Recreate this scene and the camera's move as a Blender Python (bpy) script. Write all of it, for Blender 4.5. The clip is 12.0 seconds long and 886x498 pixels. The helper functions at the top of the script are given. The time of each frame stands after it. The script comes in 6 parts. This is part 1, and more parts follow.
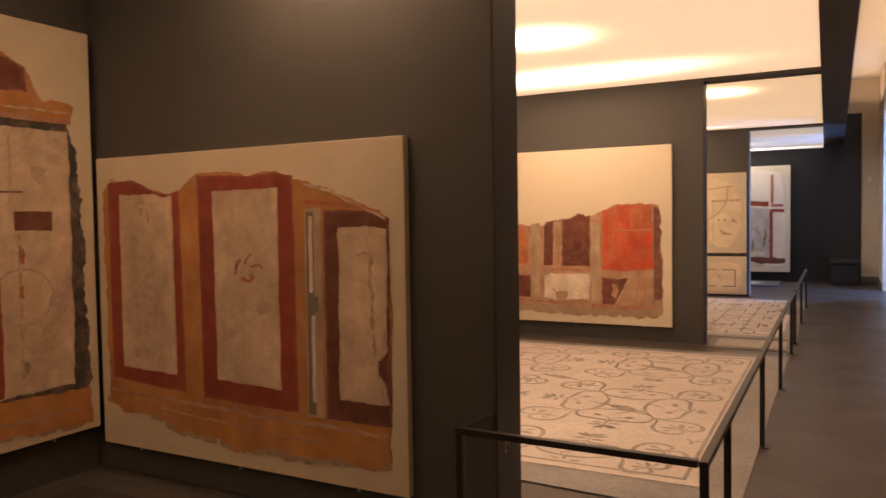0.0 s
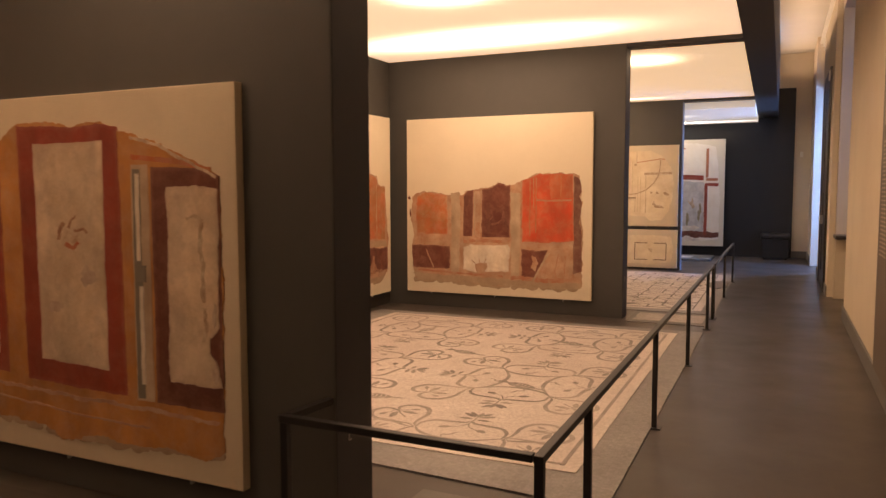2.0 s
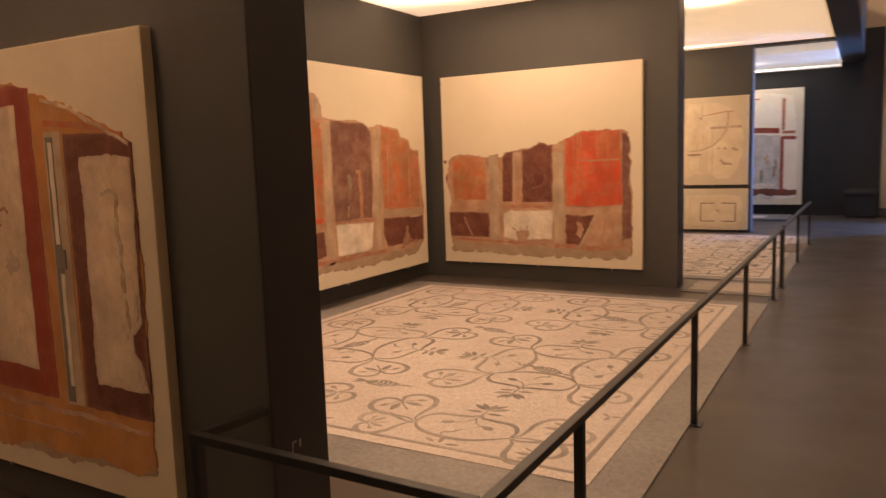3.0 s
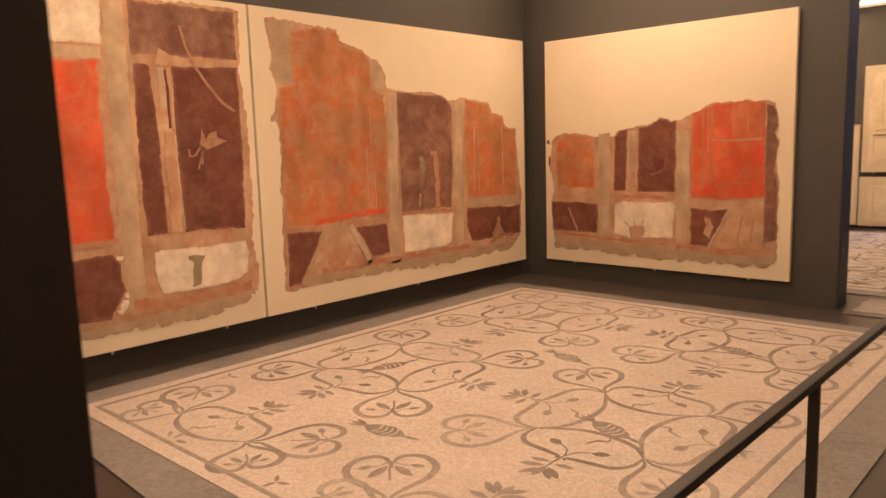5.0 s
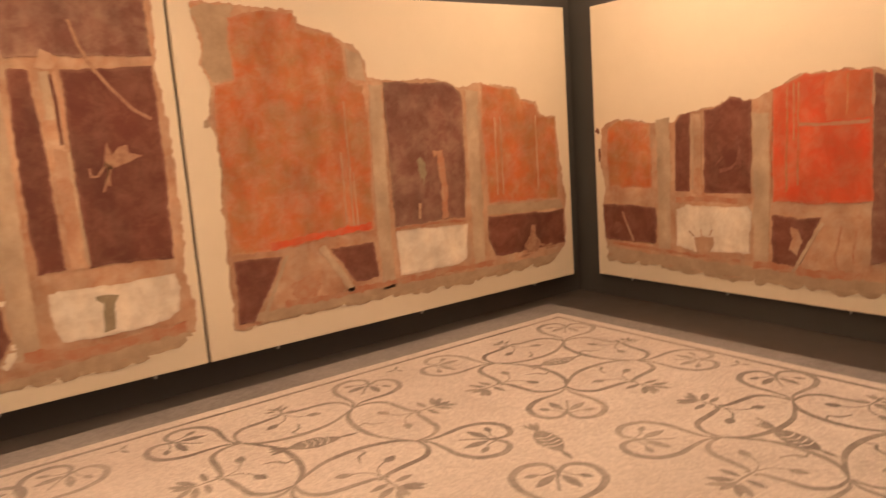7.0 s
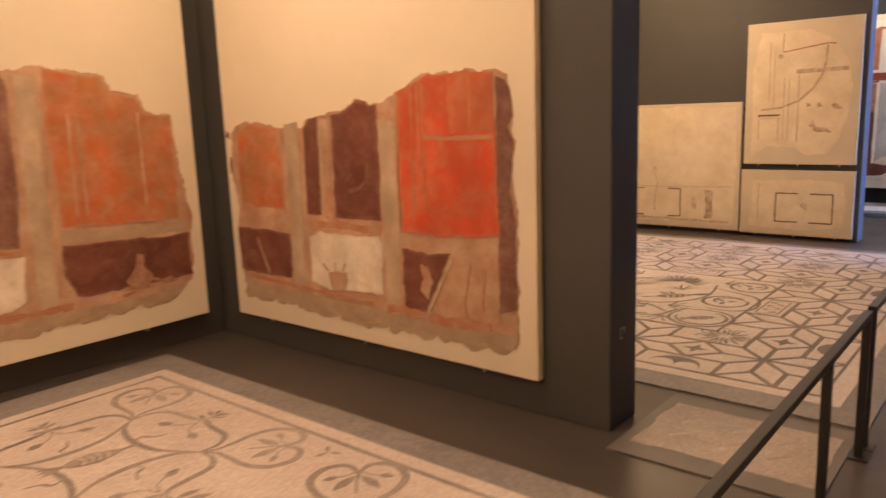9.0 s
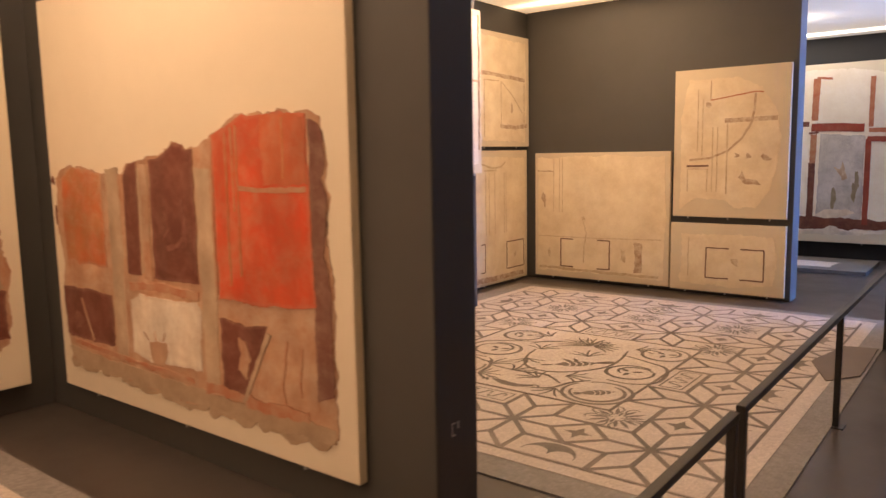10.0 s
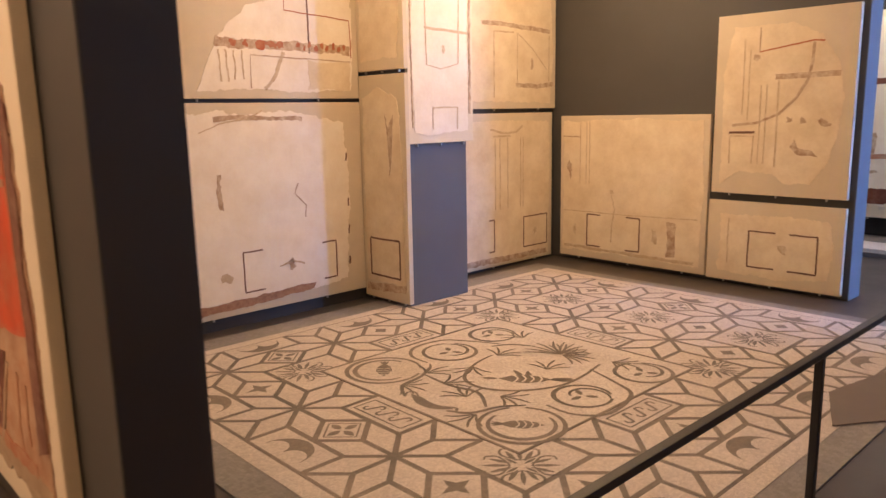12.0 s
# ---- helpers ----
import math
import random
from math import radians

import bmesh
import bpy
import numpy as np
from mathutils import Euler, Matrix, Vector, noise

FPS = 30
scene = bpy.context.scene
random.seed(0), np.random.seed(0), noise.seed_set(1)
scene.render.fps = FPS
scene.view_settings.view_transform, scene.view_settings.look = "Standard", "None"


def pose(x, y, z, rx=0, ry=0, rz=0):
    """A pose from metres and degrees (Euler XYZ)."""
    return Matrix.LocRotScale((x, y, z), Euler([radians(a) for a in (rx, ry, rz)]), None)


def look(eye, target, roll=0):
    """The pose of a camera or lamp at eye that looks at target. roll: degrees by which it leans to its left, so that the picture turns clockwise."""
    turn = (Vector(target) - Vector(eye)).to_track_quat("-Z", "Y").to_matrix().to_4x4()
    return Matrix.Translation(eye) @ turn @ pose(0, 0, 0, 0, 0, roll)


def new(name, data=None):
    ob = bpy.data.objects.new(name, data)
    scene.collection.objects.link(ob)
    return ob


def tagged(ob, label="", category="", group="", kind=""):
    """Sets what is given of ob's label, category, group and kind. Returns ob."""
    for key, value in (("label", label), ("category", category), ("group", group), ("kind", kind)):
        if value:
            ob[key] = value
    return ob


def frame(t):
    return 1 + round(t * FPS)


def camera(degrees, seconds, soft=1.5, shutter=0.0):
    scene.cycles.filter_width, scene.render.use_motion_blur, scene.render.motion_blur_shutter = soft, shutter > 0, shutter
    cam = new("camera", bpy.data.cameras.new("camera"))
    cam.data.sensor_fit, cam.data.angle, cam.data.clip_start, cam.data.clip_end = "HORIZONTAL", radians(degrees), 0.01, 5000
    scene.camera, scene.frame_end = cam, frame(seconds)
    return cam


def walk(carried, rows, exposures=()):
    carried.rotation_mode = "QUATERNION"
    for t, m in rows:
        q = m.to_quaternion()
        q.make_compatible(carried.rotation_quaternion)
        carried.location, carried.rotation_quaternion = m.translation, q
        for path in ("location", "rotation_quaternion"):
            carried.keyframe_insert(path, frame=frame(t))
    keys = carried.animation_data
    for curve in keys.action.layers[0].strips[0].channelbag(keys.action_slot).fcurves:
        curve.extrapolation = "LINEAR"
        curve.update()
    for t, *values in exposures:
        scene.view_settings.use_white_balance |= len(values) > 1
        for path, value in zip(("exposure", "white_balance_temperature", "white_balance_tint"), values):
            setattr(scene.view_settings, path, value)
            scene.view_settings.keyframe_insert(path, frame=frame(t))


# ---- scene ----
cam = camera(61.7, 12.0, shutter=0.5)
PATH = [
    (0, (0.043, 0.179, 1.592), (-0.893, 1.945, 1.512), -0.9),
    (0.5, (0.111, 0.229, 1.577), (-0.75, 2.031, 1.471), -1.6),
    (1, (0.262, 0.313, 1.57), (-0.561, 2.13, 1.427), 0.8),
    (1.5, (0.314, 0.433, 1.561), (-0.499, 2.253, 1.401), -0.2),
    (2, (0.312, 0.768, 1.537), (-0.514, 2.583, 1.381), -0.1),
    (2.5, (0.325, 1.118, 1.517), (-0.53, 2.915, 1.318), -3.3),
    (3, (0.416, 1.537, 1.513), (-0.581, 3.253, 1.266), -1.9),
    (3.5, (0.413, 1.897, 1.488), (-0.698, 3.549, 1.289), -1.3),
    (3.7, (0.416, 2.047, 1.509), (-0.72, 3.68, 1.304), -2.3),
    (5.3, (0.313, 3.319, 1.455), (-1.09, 4.713, 1.154), -2.4),
    (5.5, (0.363, 3.501, 1.482), (-1.084, 4.845, 1.164), -3.2),
    (6, (0.365, 3.975, 1.547), (-1.257, 5.083, 1.171), -1.7),
    (6.5, (0.287, 4.341, 1.571), (-1.396, 5.357, 1.204), -1.9),
    (7, (0.169, 4.773, 1.564), (-1.433, 5.927, 1.243), -4.1),
    (7.2, (0.191, 4.924, 1.524), (-1.408, 6.094, 1.245), -2.9),
    (8.8, (0.18, 6.42, 1.541), (-1.116, 7.904, 1.195), -2.1),
    (9, (0.16, 6.624, 1.542), (-1.096, 8.139, 1.183), -2.0),
    (9.5, (0.213, 7.047, 1.556), (-0.998, 8.62, 1.312), -1.4),
    (10, (0.323, 7.553, 1.553), (-0.889, 9.123, 1.303), -1.0),
    (10.5, (0.434, 7.917, 1.58), (-0.831, 9.435, 1.27), -0.5),
    (11, (0.482, 8.36, 1.609), (-0.804, 9.862, 1.309), -1.3),
    (11.5, (0.533, 8.695, 1.575), (-0.818, 10.133, 1.249), -2.1),
    (12, (0.639, 9.053, 1.615), (-0.796, 10.399, 1.254), -1.1),
]
walk(cam, [(t, look(eye, target, roll)) for t, eye, target, roll in PATH], [(0.0, 0.0), (3.5, 0.03), (5.5, 0.15), (7.0, 0.14), (9.0, 0.06), (12.0, 0.05)])

# ---- light ----
world = bpy.data.worlds.new("world")
scene.world = world
world.use_nodes = True
wn = world.node_tree
sky = wn.nodes.new("ShaderNodeTexSky")
sky.sky_type, sky.sun_disc = "NISHITA", False
sky.sun_elevation, sky.sun_rotation = radians(28), radians(200)
wn.nodes["Background"].inputs["Strength"].default_value = 0.12
wn.links.new(sky.outputs["Color"], wn.nodes["Background"].inputs["Color"])

WARM = (1.0, 0.650, 0.408)
WARM_YELLOW = (1.0, 0.648, 0.365)
WARM_DIM = (1.0, 0.605, 0.355)
BLUE = (0.12, 0.29, 1.0)
DAY = (0.20, 0.40, 1.0)


def area_lamp(name, m, sx, sy, power, colour):
    data = bpy.data.lights.new(name, "AREA")
    data.shape, data.size, data.size_y, data.energy, data.color = "RECTANGLE", sx, sy, power, colour
    ob = new(name, data)
    ob.matrix_world = m
    return ob


# daylight in the openings of the corridor wall
area_lamp("daylight_french_window", look((2.5, 17.05, 1.9), (-3.6, 13.9, 1.1)), 0.6, 2.6, 245, DAY)
area_lamp("daylight_window", look((2.3, 11.9, 2.6), (0.6, 11.6, 1.8)), 1.3, 2.4, 7, BLUE)
# unseen warm lamp, added high in the corridor to brighten its wall
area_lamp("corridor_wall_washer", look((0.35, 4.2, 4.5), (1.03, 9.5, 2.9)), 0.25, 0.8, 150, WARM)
# strip of uplights along the top of the corridor wall
area_lamp("corridor_uplight", look((0.55, 11.5, 4.0), (0.75, 11.5, 5.0)), 15.0, 0.12, 66, WARM)


# ---- materials ----
def mat(name, base, other=None, mix=0.5, scale=6.0, rough=0.7, bump=0.1, fine=60.0, metal=0.0, rvar=0.0, loss=None, amount=0.6):
    """A painted or mineral surface: two colours blended by broad and fine noise, with slight relief."""
    m = bpy.data.materials.new(name)
    m.use_nodes = True
    nt = m.node_tree
    n, l = nt.nodes, nt.links
    bsdf = n["Principled BSDF"]
    other = other or tuple(c * 0.8 for c in base)
    co = n.new("ShaderNodeTexCoord")
    info = n.new("ShaderNodeObjectInfo")
    shift = n.new("ShaderNodeVectorMath")
    shift.operation = "MULTIPLY_ADD"
    l.new(info.outputs["Random"], shift.inputs[0])
    shift.inputs[1].default_value = (37, 19, 53)
    l.new(co.outputs["Object"], shift.inputs[2])
    big = n.new("ShaderNodeTexNoise")
    big.inputs["Scale"].default_value, big.inputs["Detail"].default_value = scale, 7
    big.inputs["Roughness"].default_value = 0.65
    small = n.new("ShaderNodeTexNoise")
    small.inputs["Scale"].default_value, small.inputs["Detail"].default_value = fine, 3
    for t in (big, small):
        l.new(shift.outputs[0], t.inputs["Vector"])
    ramp = n.new("ShaderNodeMapRange")
    ramp.inputs["From Min"].default_value, ramp.inputs["From Max"].default_value = 0.36, 0.68
    ramp.inputs["To Max"].default_value = mix
    l.new(big.outputs["Fac"], ramp.inputs["Value"])
    add = n.new("ShaderNodeMath")
    add.operation = "MULTIPLY_ADD"
    l.new(small.outputs["Fac"], add.inputs[0])
    add.inputs[1].default_value = mix * 0.5
    l.new(ramp.outputs["Result"], add.inputs[2])
    sub = n.new("ShaderNodeMath")
    sub.operation, sub.use_clamp = "SUBTRACT", True
    l.new(add.outputs[0], sub.inputs[0])
    sub.inputs[1].default_value = mix * 0.25
    blend = n.new("ShaderNodeMix")
    blend.data_type = "RGBA"
    blend.inputs["A"].default_value, blend.inputs["B"].default_value = (*base, 1), (*other, 1)
    l.new(sub.outputs[0], blend.inputs["Factor"])
    colour = blend.outputs["Result"]
    if loss:
        # rubbed patches, and worn edges that show the ground
        flake = n.new("ShaderNodeTexNoise")
        flake.inputs["Scale"].default_value, flake.inputs["Detail"].default_value = 8, 11
        flake.inputs["Roughness"].default_value, flake.inputs["Distortion"].default_value = 0.74, 0.4
        l.new(shift.outputs[0], flake.inputs["Vector"])
        cut = n.new("ShaderNodeMapRange")
        cut.inputs["From Min"].default_value, cut.inputs["From Max"].default_value = 0.45, 0.70
        cut.inputs["To Max"].default_value = amount
        l.new(flake.outputs["Fac"], cut.inputs["Value"])
        wear = n.new("ShaderNodeAttribute")
        wear.attribute_name = "wear"
        edge = n.new("ShaderNodeMath")
        edge.operation = "MULTIPLY_ADD"
        l.new(flake.outputs["Fac"], edge.inputs[0])
        edge.inputs[1].default_value = 2.6
        l.new(wear.outputs["Fac"], edge.inputs[2])
        rub = n.new("ShaderNodeMapRange")
        rub.inputs["From Min"].default_value, rub.inputs["From Max"].default_value = 1.70, 2.30
        rub.inputs["To Max"].default_value = 0.42
        l.new(edge.outputs[0], rub.inputs["Value"])
        most = n.new("ShaderNodeMath")
        most.operation = "MAXIMUM"
        l.new(cut.outputs["Result"], most.inputs[0])
        l.new(rub.outputs["Result"], most.inputs[1])
        worn = n.new("ShaderNodeMix")
        worn.data_type = "RGBA"
        worn.inputs["B"].default_value = (*loss, 1)
        l.new(most.outputs[0], worn.inputs["Factor"])
        l.new(colour, worn.inputs["A"])
        squash = n.new("ShaderNodeVectorMath")
        squash.operation = "MULTIPLY"
        squash.inputs[1].default_value = (1.0, 1.0, 0.45)
        l.new(shift.outputs[0], squash.inputs[0])
        streak = n.new("ShaderNodeTexNoise")
        streak.inputs["Scale"].default_value, streak.inputs["Detail"].default_value = 6, 6
        l.new(squash.outputs[0], streak.inputs["Vector"])
        cloud = n.new("ShaderNodeTexNoise")
        cloud.inputs["Scale"].default_value, cloud.inputs["Detail"].default_value = 2.6, 5
        l.new(shift.outputs[0], cloud.inputs["Vector"])
        both = n.new("ShaderNodeMath")
        both.operation = "ADD"
        l.new(streak.outputs["Fac"], both.inputs[0])
        l.new(cloud.outputs["Fac"], both.inputs[1])
        tone = n.new("ShaderNodeMapRange")
        tone.inputs["From Min"].default_value, tone.inputs["From Max"].default_value = 0.7, 1.3
        tone.inputs["To Min"].default_value, tone.inputs["To Max"].default_value = 0.76, 1.2
        l.new(both.outputs[0], tone.inputs["Value"])
        dim = n.new("ShaderNodeVectorMath")
        dim.operation = "SCALE"
        l.new(worn.outputs["Result"], dim.inputs[0])
        l.new(tone.outputs["Result"], dim.inputs["Scale"])
        colour = dim.outputs[0]
    l.new(colour, bsdf.inputs["Base Color"])
    bsdf.inputs["Roughness"].default_value, bsdf.inputs["Metallic"].default_value = rough, metal
    if rvar:
        rr = n.new("ShaderNodeMapRange")
        rr.inputs["To Min"].default_value, rr.inputs["To Max"].default_value = rough - rvar, rough + rvar
        l.new(big.outputs["Fac"], rr.inputs["Value"])
        l.new(rr.outputs["Result"], bsdf.inputs["Roughness"])
    if bump:
        b = n.new("ShaderNodeBump")
        b.inputs["Strength"].default_value, b.inputs["Distance"].default_value = bump, 0.004
        l.new(small.outputs["Fac"], b.inputs["Height"])
        l.new(b.outputs["Normal"], bsdf.inputs["Normal"])
    return m


def tessera_mat(name, base, other, size=0.011, mix=0.6):
    """Small stone cubes set in mortar, each with a tone of its own, dusty in patches."""
    m = mat(name, base, other, mix, 1.6, 0.6, 0.0, 25)
    nt = m.node_tree
    n, l = nt.nodes, nt.links
    bsdf = n["Principled BSDF"]
    co = n.new("ShaderNodeTexCoord")
    v = n.new("ShaderNodeTexVoronoi")
    v.inputs["Scale"].default_value, v.inputs["Randomness"].default_value = 1 / size, 0.55
    e = n.new("ShaderNodeTexVoronoi")
    e.feature = "DISTANCE_TO_EDGE"
    e.inputs["Scale"].default_value, e.inputs["Randomness"].default_value = 1 / size, 0.55
    for t in (v, e):
        l.new(co.outputs["Object"], t.inputs["Vector"])
    tone = n.new("ShaderNodeSeparateColor")
    l.new(v.outputs["Color"], tone.inputs[0])
    f = n.new("ShaderNodeMapRange")
    f.inputs["To Min"].default_value, f.inputs["To Max"].default_value = 0.86, 1.10
    l.new(tone.outputs[0], f.inputs["Value"])
    j = n.new("ShaderNodeMapRange")
    j.inputs["From Max"].default_value, j.inputs["To Min"].default_value = 0.10, 0.80
    l.new(e.outputs["Distance"], j.inputs["Value"])
    mu = n.new("ShaderNodeMath")
    mu.operation = "MULTIPLY"
    l.new(f.outputs["Result"], mu.inputs[0])
    l.new(j.outputs["Result"], mu.inputs[1])
    sc = n.new("ShaderNodeVectorMath")
    sc.operation = "SCALE"
    l.new(bsdf.inputs["Base Color"].links[0].from_socket, sc.inputs[0])
    l.new(mu.outputs[0], sc.inputs["Scale"])
    l.new(sc.outputs[0], bsdf.inputs["Base Color"])
    b = n.new("ShaderNodeBump")
    b.inputs["Strength"].default_value, b.inputs["Distance"].default_value = 0.5, 0.002
    l.new(j.outputs["Result"], b.inputs["Height"])
    l.new(b.outputs["Normal"], bsdf.inputs["Normal"])
    return m


def glow_ceiling(name, colour, base, spots):
    """Stretched luminous ceiling: white film that glows, brighter under the lamps behind it and at added spots. spots:
    x, y, half sizes, strength.
    """
    m = mat(name, (0.82, 0.80, 0.76), (0.76, 0.73, 0.68), 0.5, 0.8, 0.55, 0.0)
    nt = m.node_tree
    n, l = nt.nodes, nt.links
    bsdf = n["Principled BSDF"]
    co = n.new("ShaderNodeTexCoord")
    last = None
    for x, y, sx, sy, power in spots:
        d = n.new("ShaderNodeVectorMath")
        d.operation = "SUBTRACT"
        l.new(co.outputs["Object"], d.inputs[0])
        d.inputs[1].default_value = (x, y, 0)
        s = n.new("ShaderNodeVectorMath")
        s.operation = "MULTIPLY"
        l.new(d.outputs[0], s.inputs[0])
        s.inputs[1].default_value = (1 / sx, 1 / sy, 0)
        q = n.new("ShaderNodeVectorMath")
        q.operation = "DOT_PRODUCT"
        l.new(s.outputs[0], q.inputs[0])
        l.new(s.outputs[0], q.inputs[1])
        e = n.new("ShaderNodeMath")
        e.operation = "POWER"
        e.inputs[0].default_value = 0.3679
        l.new(q.outputs["Value"], e.inputs[1])
        a = n.new("ShaderNodeMath")
        a.operation = "MULTIPLY_ADD"
        l.new(e.outputs[0], a.inputs[0])
        a.inputs[1].default_value = power
        if last:
            l.new(last.outputs[0], a.inputs[2])
        else:
            a.inputs[2].default_value = base
        last = a
    bsdf.inputs["Emission Color"].default_value = (*colour, 1)
    l.new(last.outputs[0], bsdf.inputs["Emission Strength"])
    return m


M_WALL = mat("dark_wall_paint", (0.071, 0.067, 0.061), (0.058, 0.055, 0.050), 0.6, 1.5, 0.62, 0.08, 180)
# End faces: shade of the near two, daylight of the third, put into colour.
M_END_SHADED = mat("black_wall_edge_paint", (0.018, 0.0165, 0.020), (0.014, 0.013, 0.016), 0.6, 2, 0.5, 0.06, 180)
M_END_DAYLIT = mat("grey_wall_edge_paint", (0.19, 0.19, 0.20), (0.16, 0.16, 0.17), 0.6, 2, 0.45, 0.06, 180)
M_BACK = mat("near_black_wall_paint", (0.012, 0.0115, 0.0125), (0.009, 0.0088, 0.0095), 0.6, 1.5, 0.6, 0.06, 150)
M_FLOOR = mat("grey_resin_floor", (0.068, 0.056, 0.048), (0.050, 0.041, 0.036), 0.7, 1.2, 0.36, 0.06, 70, rvar=0.14)
M_FLOOR.node_tree.nodes["Principled BSDF"].inputs["Specular IOR Level"].default_value = 0.28
M_PLASTER = mat("ochre_cream_wall_paint", (0.62, 0.53, 0.40), (0.54, 0.45, 0.33), 0.6, 1.1, 0.75, 0.12, 90)
M_PLASTER2 = mat("white_moulding_paint", (0.74, 0.70, 0.62), (0.64, 0.59, 0.5), 0.5, 2, 0.45, 0.06, 90)
M_STONE = mat("grey_skirting_stone", (0.15, 0.14, 0.13), (0.10, 0.095, 0.09), 0.6, 3, 0.5, 0.1)
M_CEIL = mat("corridor_ceiling_paint", (0.62, 0.57, 0.49), (0.54, 0.49, 0.41), 0.5, 1.0, 0.8, 0.05)
M_BULK = mat("dark_bulkhead_paint", (0.038, 0.033, 0.031), (0.031, 0.027, 0.026), 0.5, 1.5, 0.5, 0.05)
M_CANVAS = mat("beige_panel_mortar", (0.74, 0.645, 0.49), (0.66, 0.57, 0.43), 0.55, 1.3, 0.85, 0.25, 140)
M_CANVAS_DARK = mat("aged_beige_mortar", (0.66, 0.555, 0.40), (0.55, 0.45, 0.32), 0.6, 2.2, 0.85, 0.25, 120)
M_IRON = mat("black_powder_coated_steel", (0.022, 0.021, 0.021), (0.035, 0.033, 0.032), 0.5, 12, 0.42, 0.08, 300, 0.3)
M_STEEL = mat("bright_steel_pin", (0.55, 0.53, 0.5), (0.4, 0.38, 0.35), 0.5, 30, 0.3, 0.0, 100, 1.0)
M_BLACK = mat("black_shadow_gap", (0.018, 0.017, 0.016), (0.024, 0.022, 0.021), 0.5, 4, 0.7, 0.05)


# ---- mesh helpers ----
def box(bm, x0, x1, y0, y1, z0, z1, bev=0.0):
    r = bmesh.ops.create_cube(bm, size=1.0, matrix=Matrix.LocRotScale(((x0 + x1) / 2, (y0 + y1) / 2, (z0 + z1) / 2), None, (x1 - x0, y1 - y0, z1 - z0)))
    if bev:
        edges = {e for v in r["verts"] for e in v.link_edges}
        bmesh.ops.bevel(bm, geom=list(edges), offset=bev, segments=2, profile=0.6, affect="EDGES")
    return bm


def link(name, bm, material, smooth=False):
    me = bpy.data.meshes.new(name)
    bmesh.ops.recalc_face_normals(bm, faces=bm.faces)
    bm.to_mesh(me)
    bm.free()
    me.materials.append(material)
    if smooth:
        me.polygons.foreach_set("use_smooth", [True] * len(me.polygons))
    return new(name, me)


def part(name, bm, material, parent, label="", smooth=False):
    ob = link(name, bm, material, smooth)
    ob.parent = parent
    if label:
        tagged(ob, label)
    return ob


def shared(name, mesh, parent, m):
    """A piece on a mesh that alike pieces share."""
    ob = new(name, mesh)
    ob.parent = parent
    ob.matrix_local = m
    return ob


def root(name, m, label, category, group="", kind=""):
    ob = new(name)
    ob.empty_display_size = 0.1
    ob.matrix_world = m
    return tagged(ob, label, category, group, kind)


def setting(name, boxes, material, label, category, bev=0.0):
    bm = bmesh.new()
    for b in boxes:
        box(bm, *b, bev)
    return tagged(link(name, bm, material), label, category, kind="structure")


# ---- the shell ----
XW = -4.56          # face of the outer wall of the rooms
ZC = 3.26           # luminous ceilings
XE = 1.03           # face of the corridor wall
setting("floor", [(-4.86, 1.6, -3.3, 19.6, -0.2, 0.0)], M_FLOOR, "dark grey resin floor with a dull sheen", "floor")
setting("wall_west", [(-4.86, XW, -3.3, 19.6, 0.0, 4.8)], M_WALL, "dark grey painted wall behind the fresco panels", "wall")
setting("wall_west_lining", [(XW + 0.001, -4.26, -3.0, 3.398, 0.0, ZC - 0.003)], M_WALL, "dark grey lining wall of the dim room", "wall")
setting("wall_south", [(XW, 1.6, -3.3, -3.0, 0.0, 4.8)], M_WALL, "dark grey painted wall closing the gallery", "wall")
setting("wall_north", [(XW, 0.55, 19.3, 19.6, 0.0, 3.82)], M_BACK, "near-black painted end wall", "wall")
setting("wall_north_upper", [(XW, 1.6, 19.34, 19.6, 3.822, 4.8), (0.552, 1.6, 19.34, 19.6, 0.0, 3.82)], M_PLASTER, "cream plaster of the end wall", "wall")
for nm, y0, y1, x1 in (("partition_1", 3.40, 3.70, -1.39), ("partition_2", 9.71, 9.98, -1.392), ("partition_3", 15.63, 15.90, -1.44)):
    setting(nm, [(XW + 0.002, x1, y0, y1, 0.0, ZC - 0.002)], M_WALL, "dark grey partition wall that carries fresco panels", "wall", 0.004)
    capm = M_END_SHADED if nm != "partition_3" else M_END_DAYLIT
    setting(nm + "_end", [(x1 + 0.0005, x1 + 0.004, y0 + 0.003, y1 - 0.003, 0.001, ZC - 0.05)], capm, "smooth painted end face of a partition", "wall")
    setting(nm + "_header", [(x1 + 0.002, -0.045 - 0.0105 * (y1 - 3) - 0.002, y0 + 0.02, y1 - 0.02, ZC - 0.045, ZC + 0.15)], M_BULK, "narrow dark ceiling header between two rooms", "header")
# pilaster that juts into the third room
setting("pilaster", [(XW + 0.002, -3.965, 13.0, 13.67, 0.0, ZC - 0.002)], mat("grey_blue_pilaster_paint", (0.105, 0.103, 0.112), (0.09, 0.088, 0.096), 0.5, 2, 0.6, 0.06), "grey painted pilaster standing in the room corner", "pilaster", 0.004)
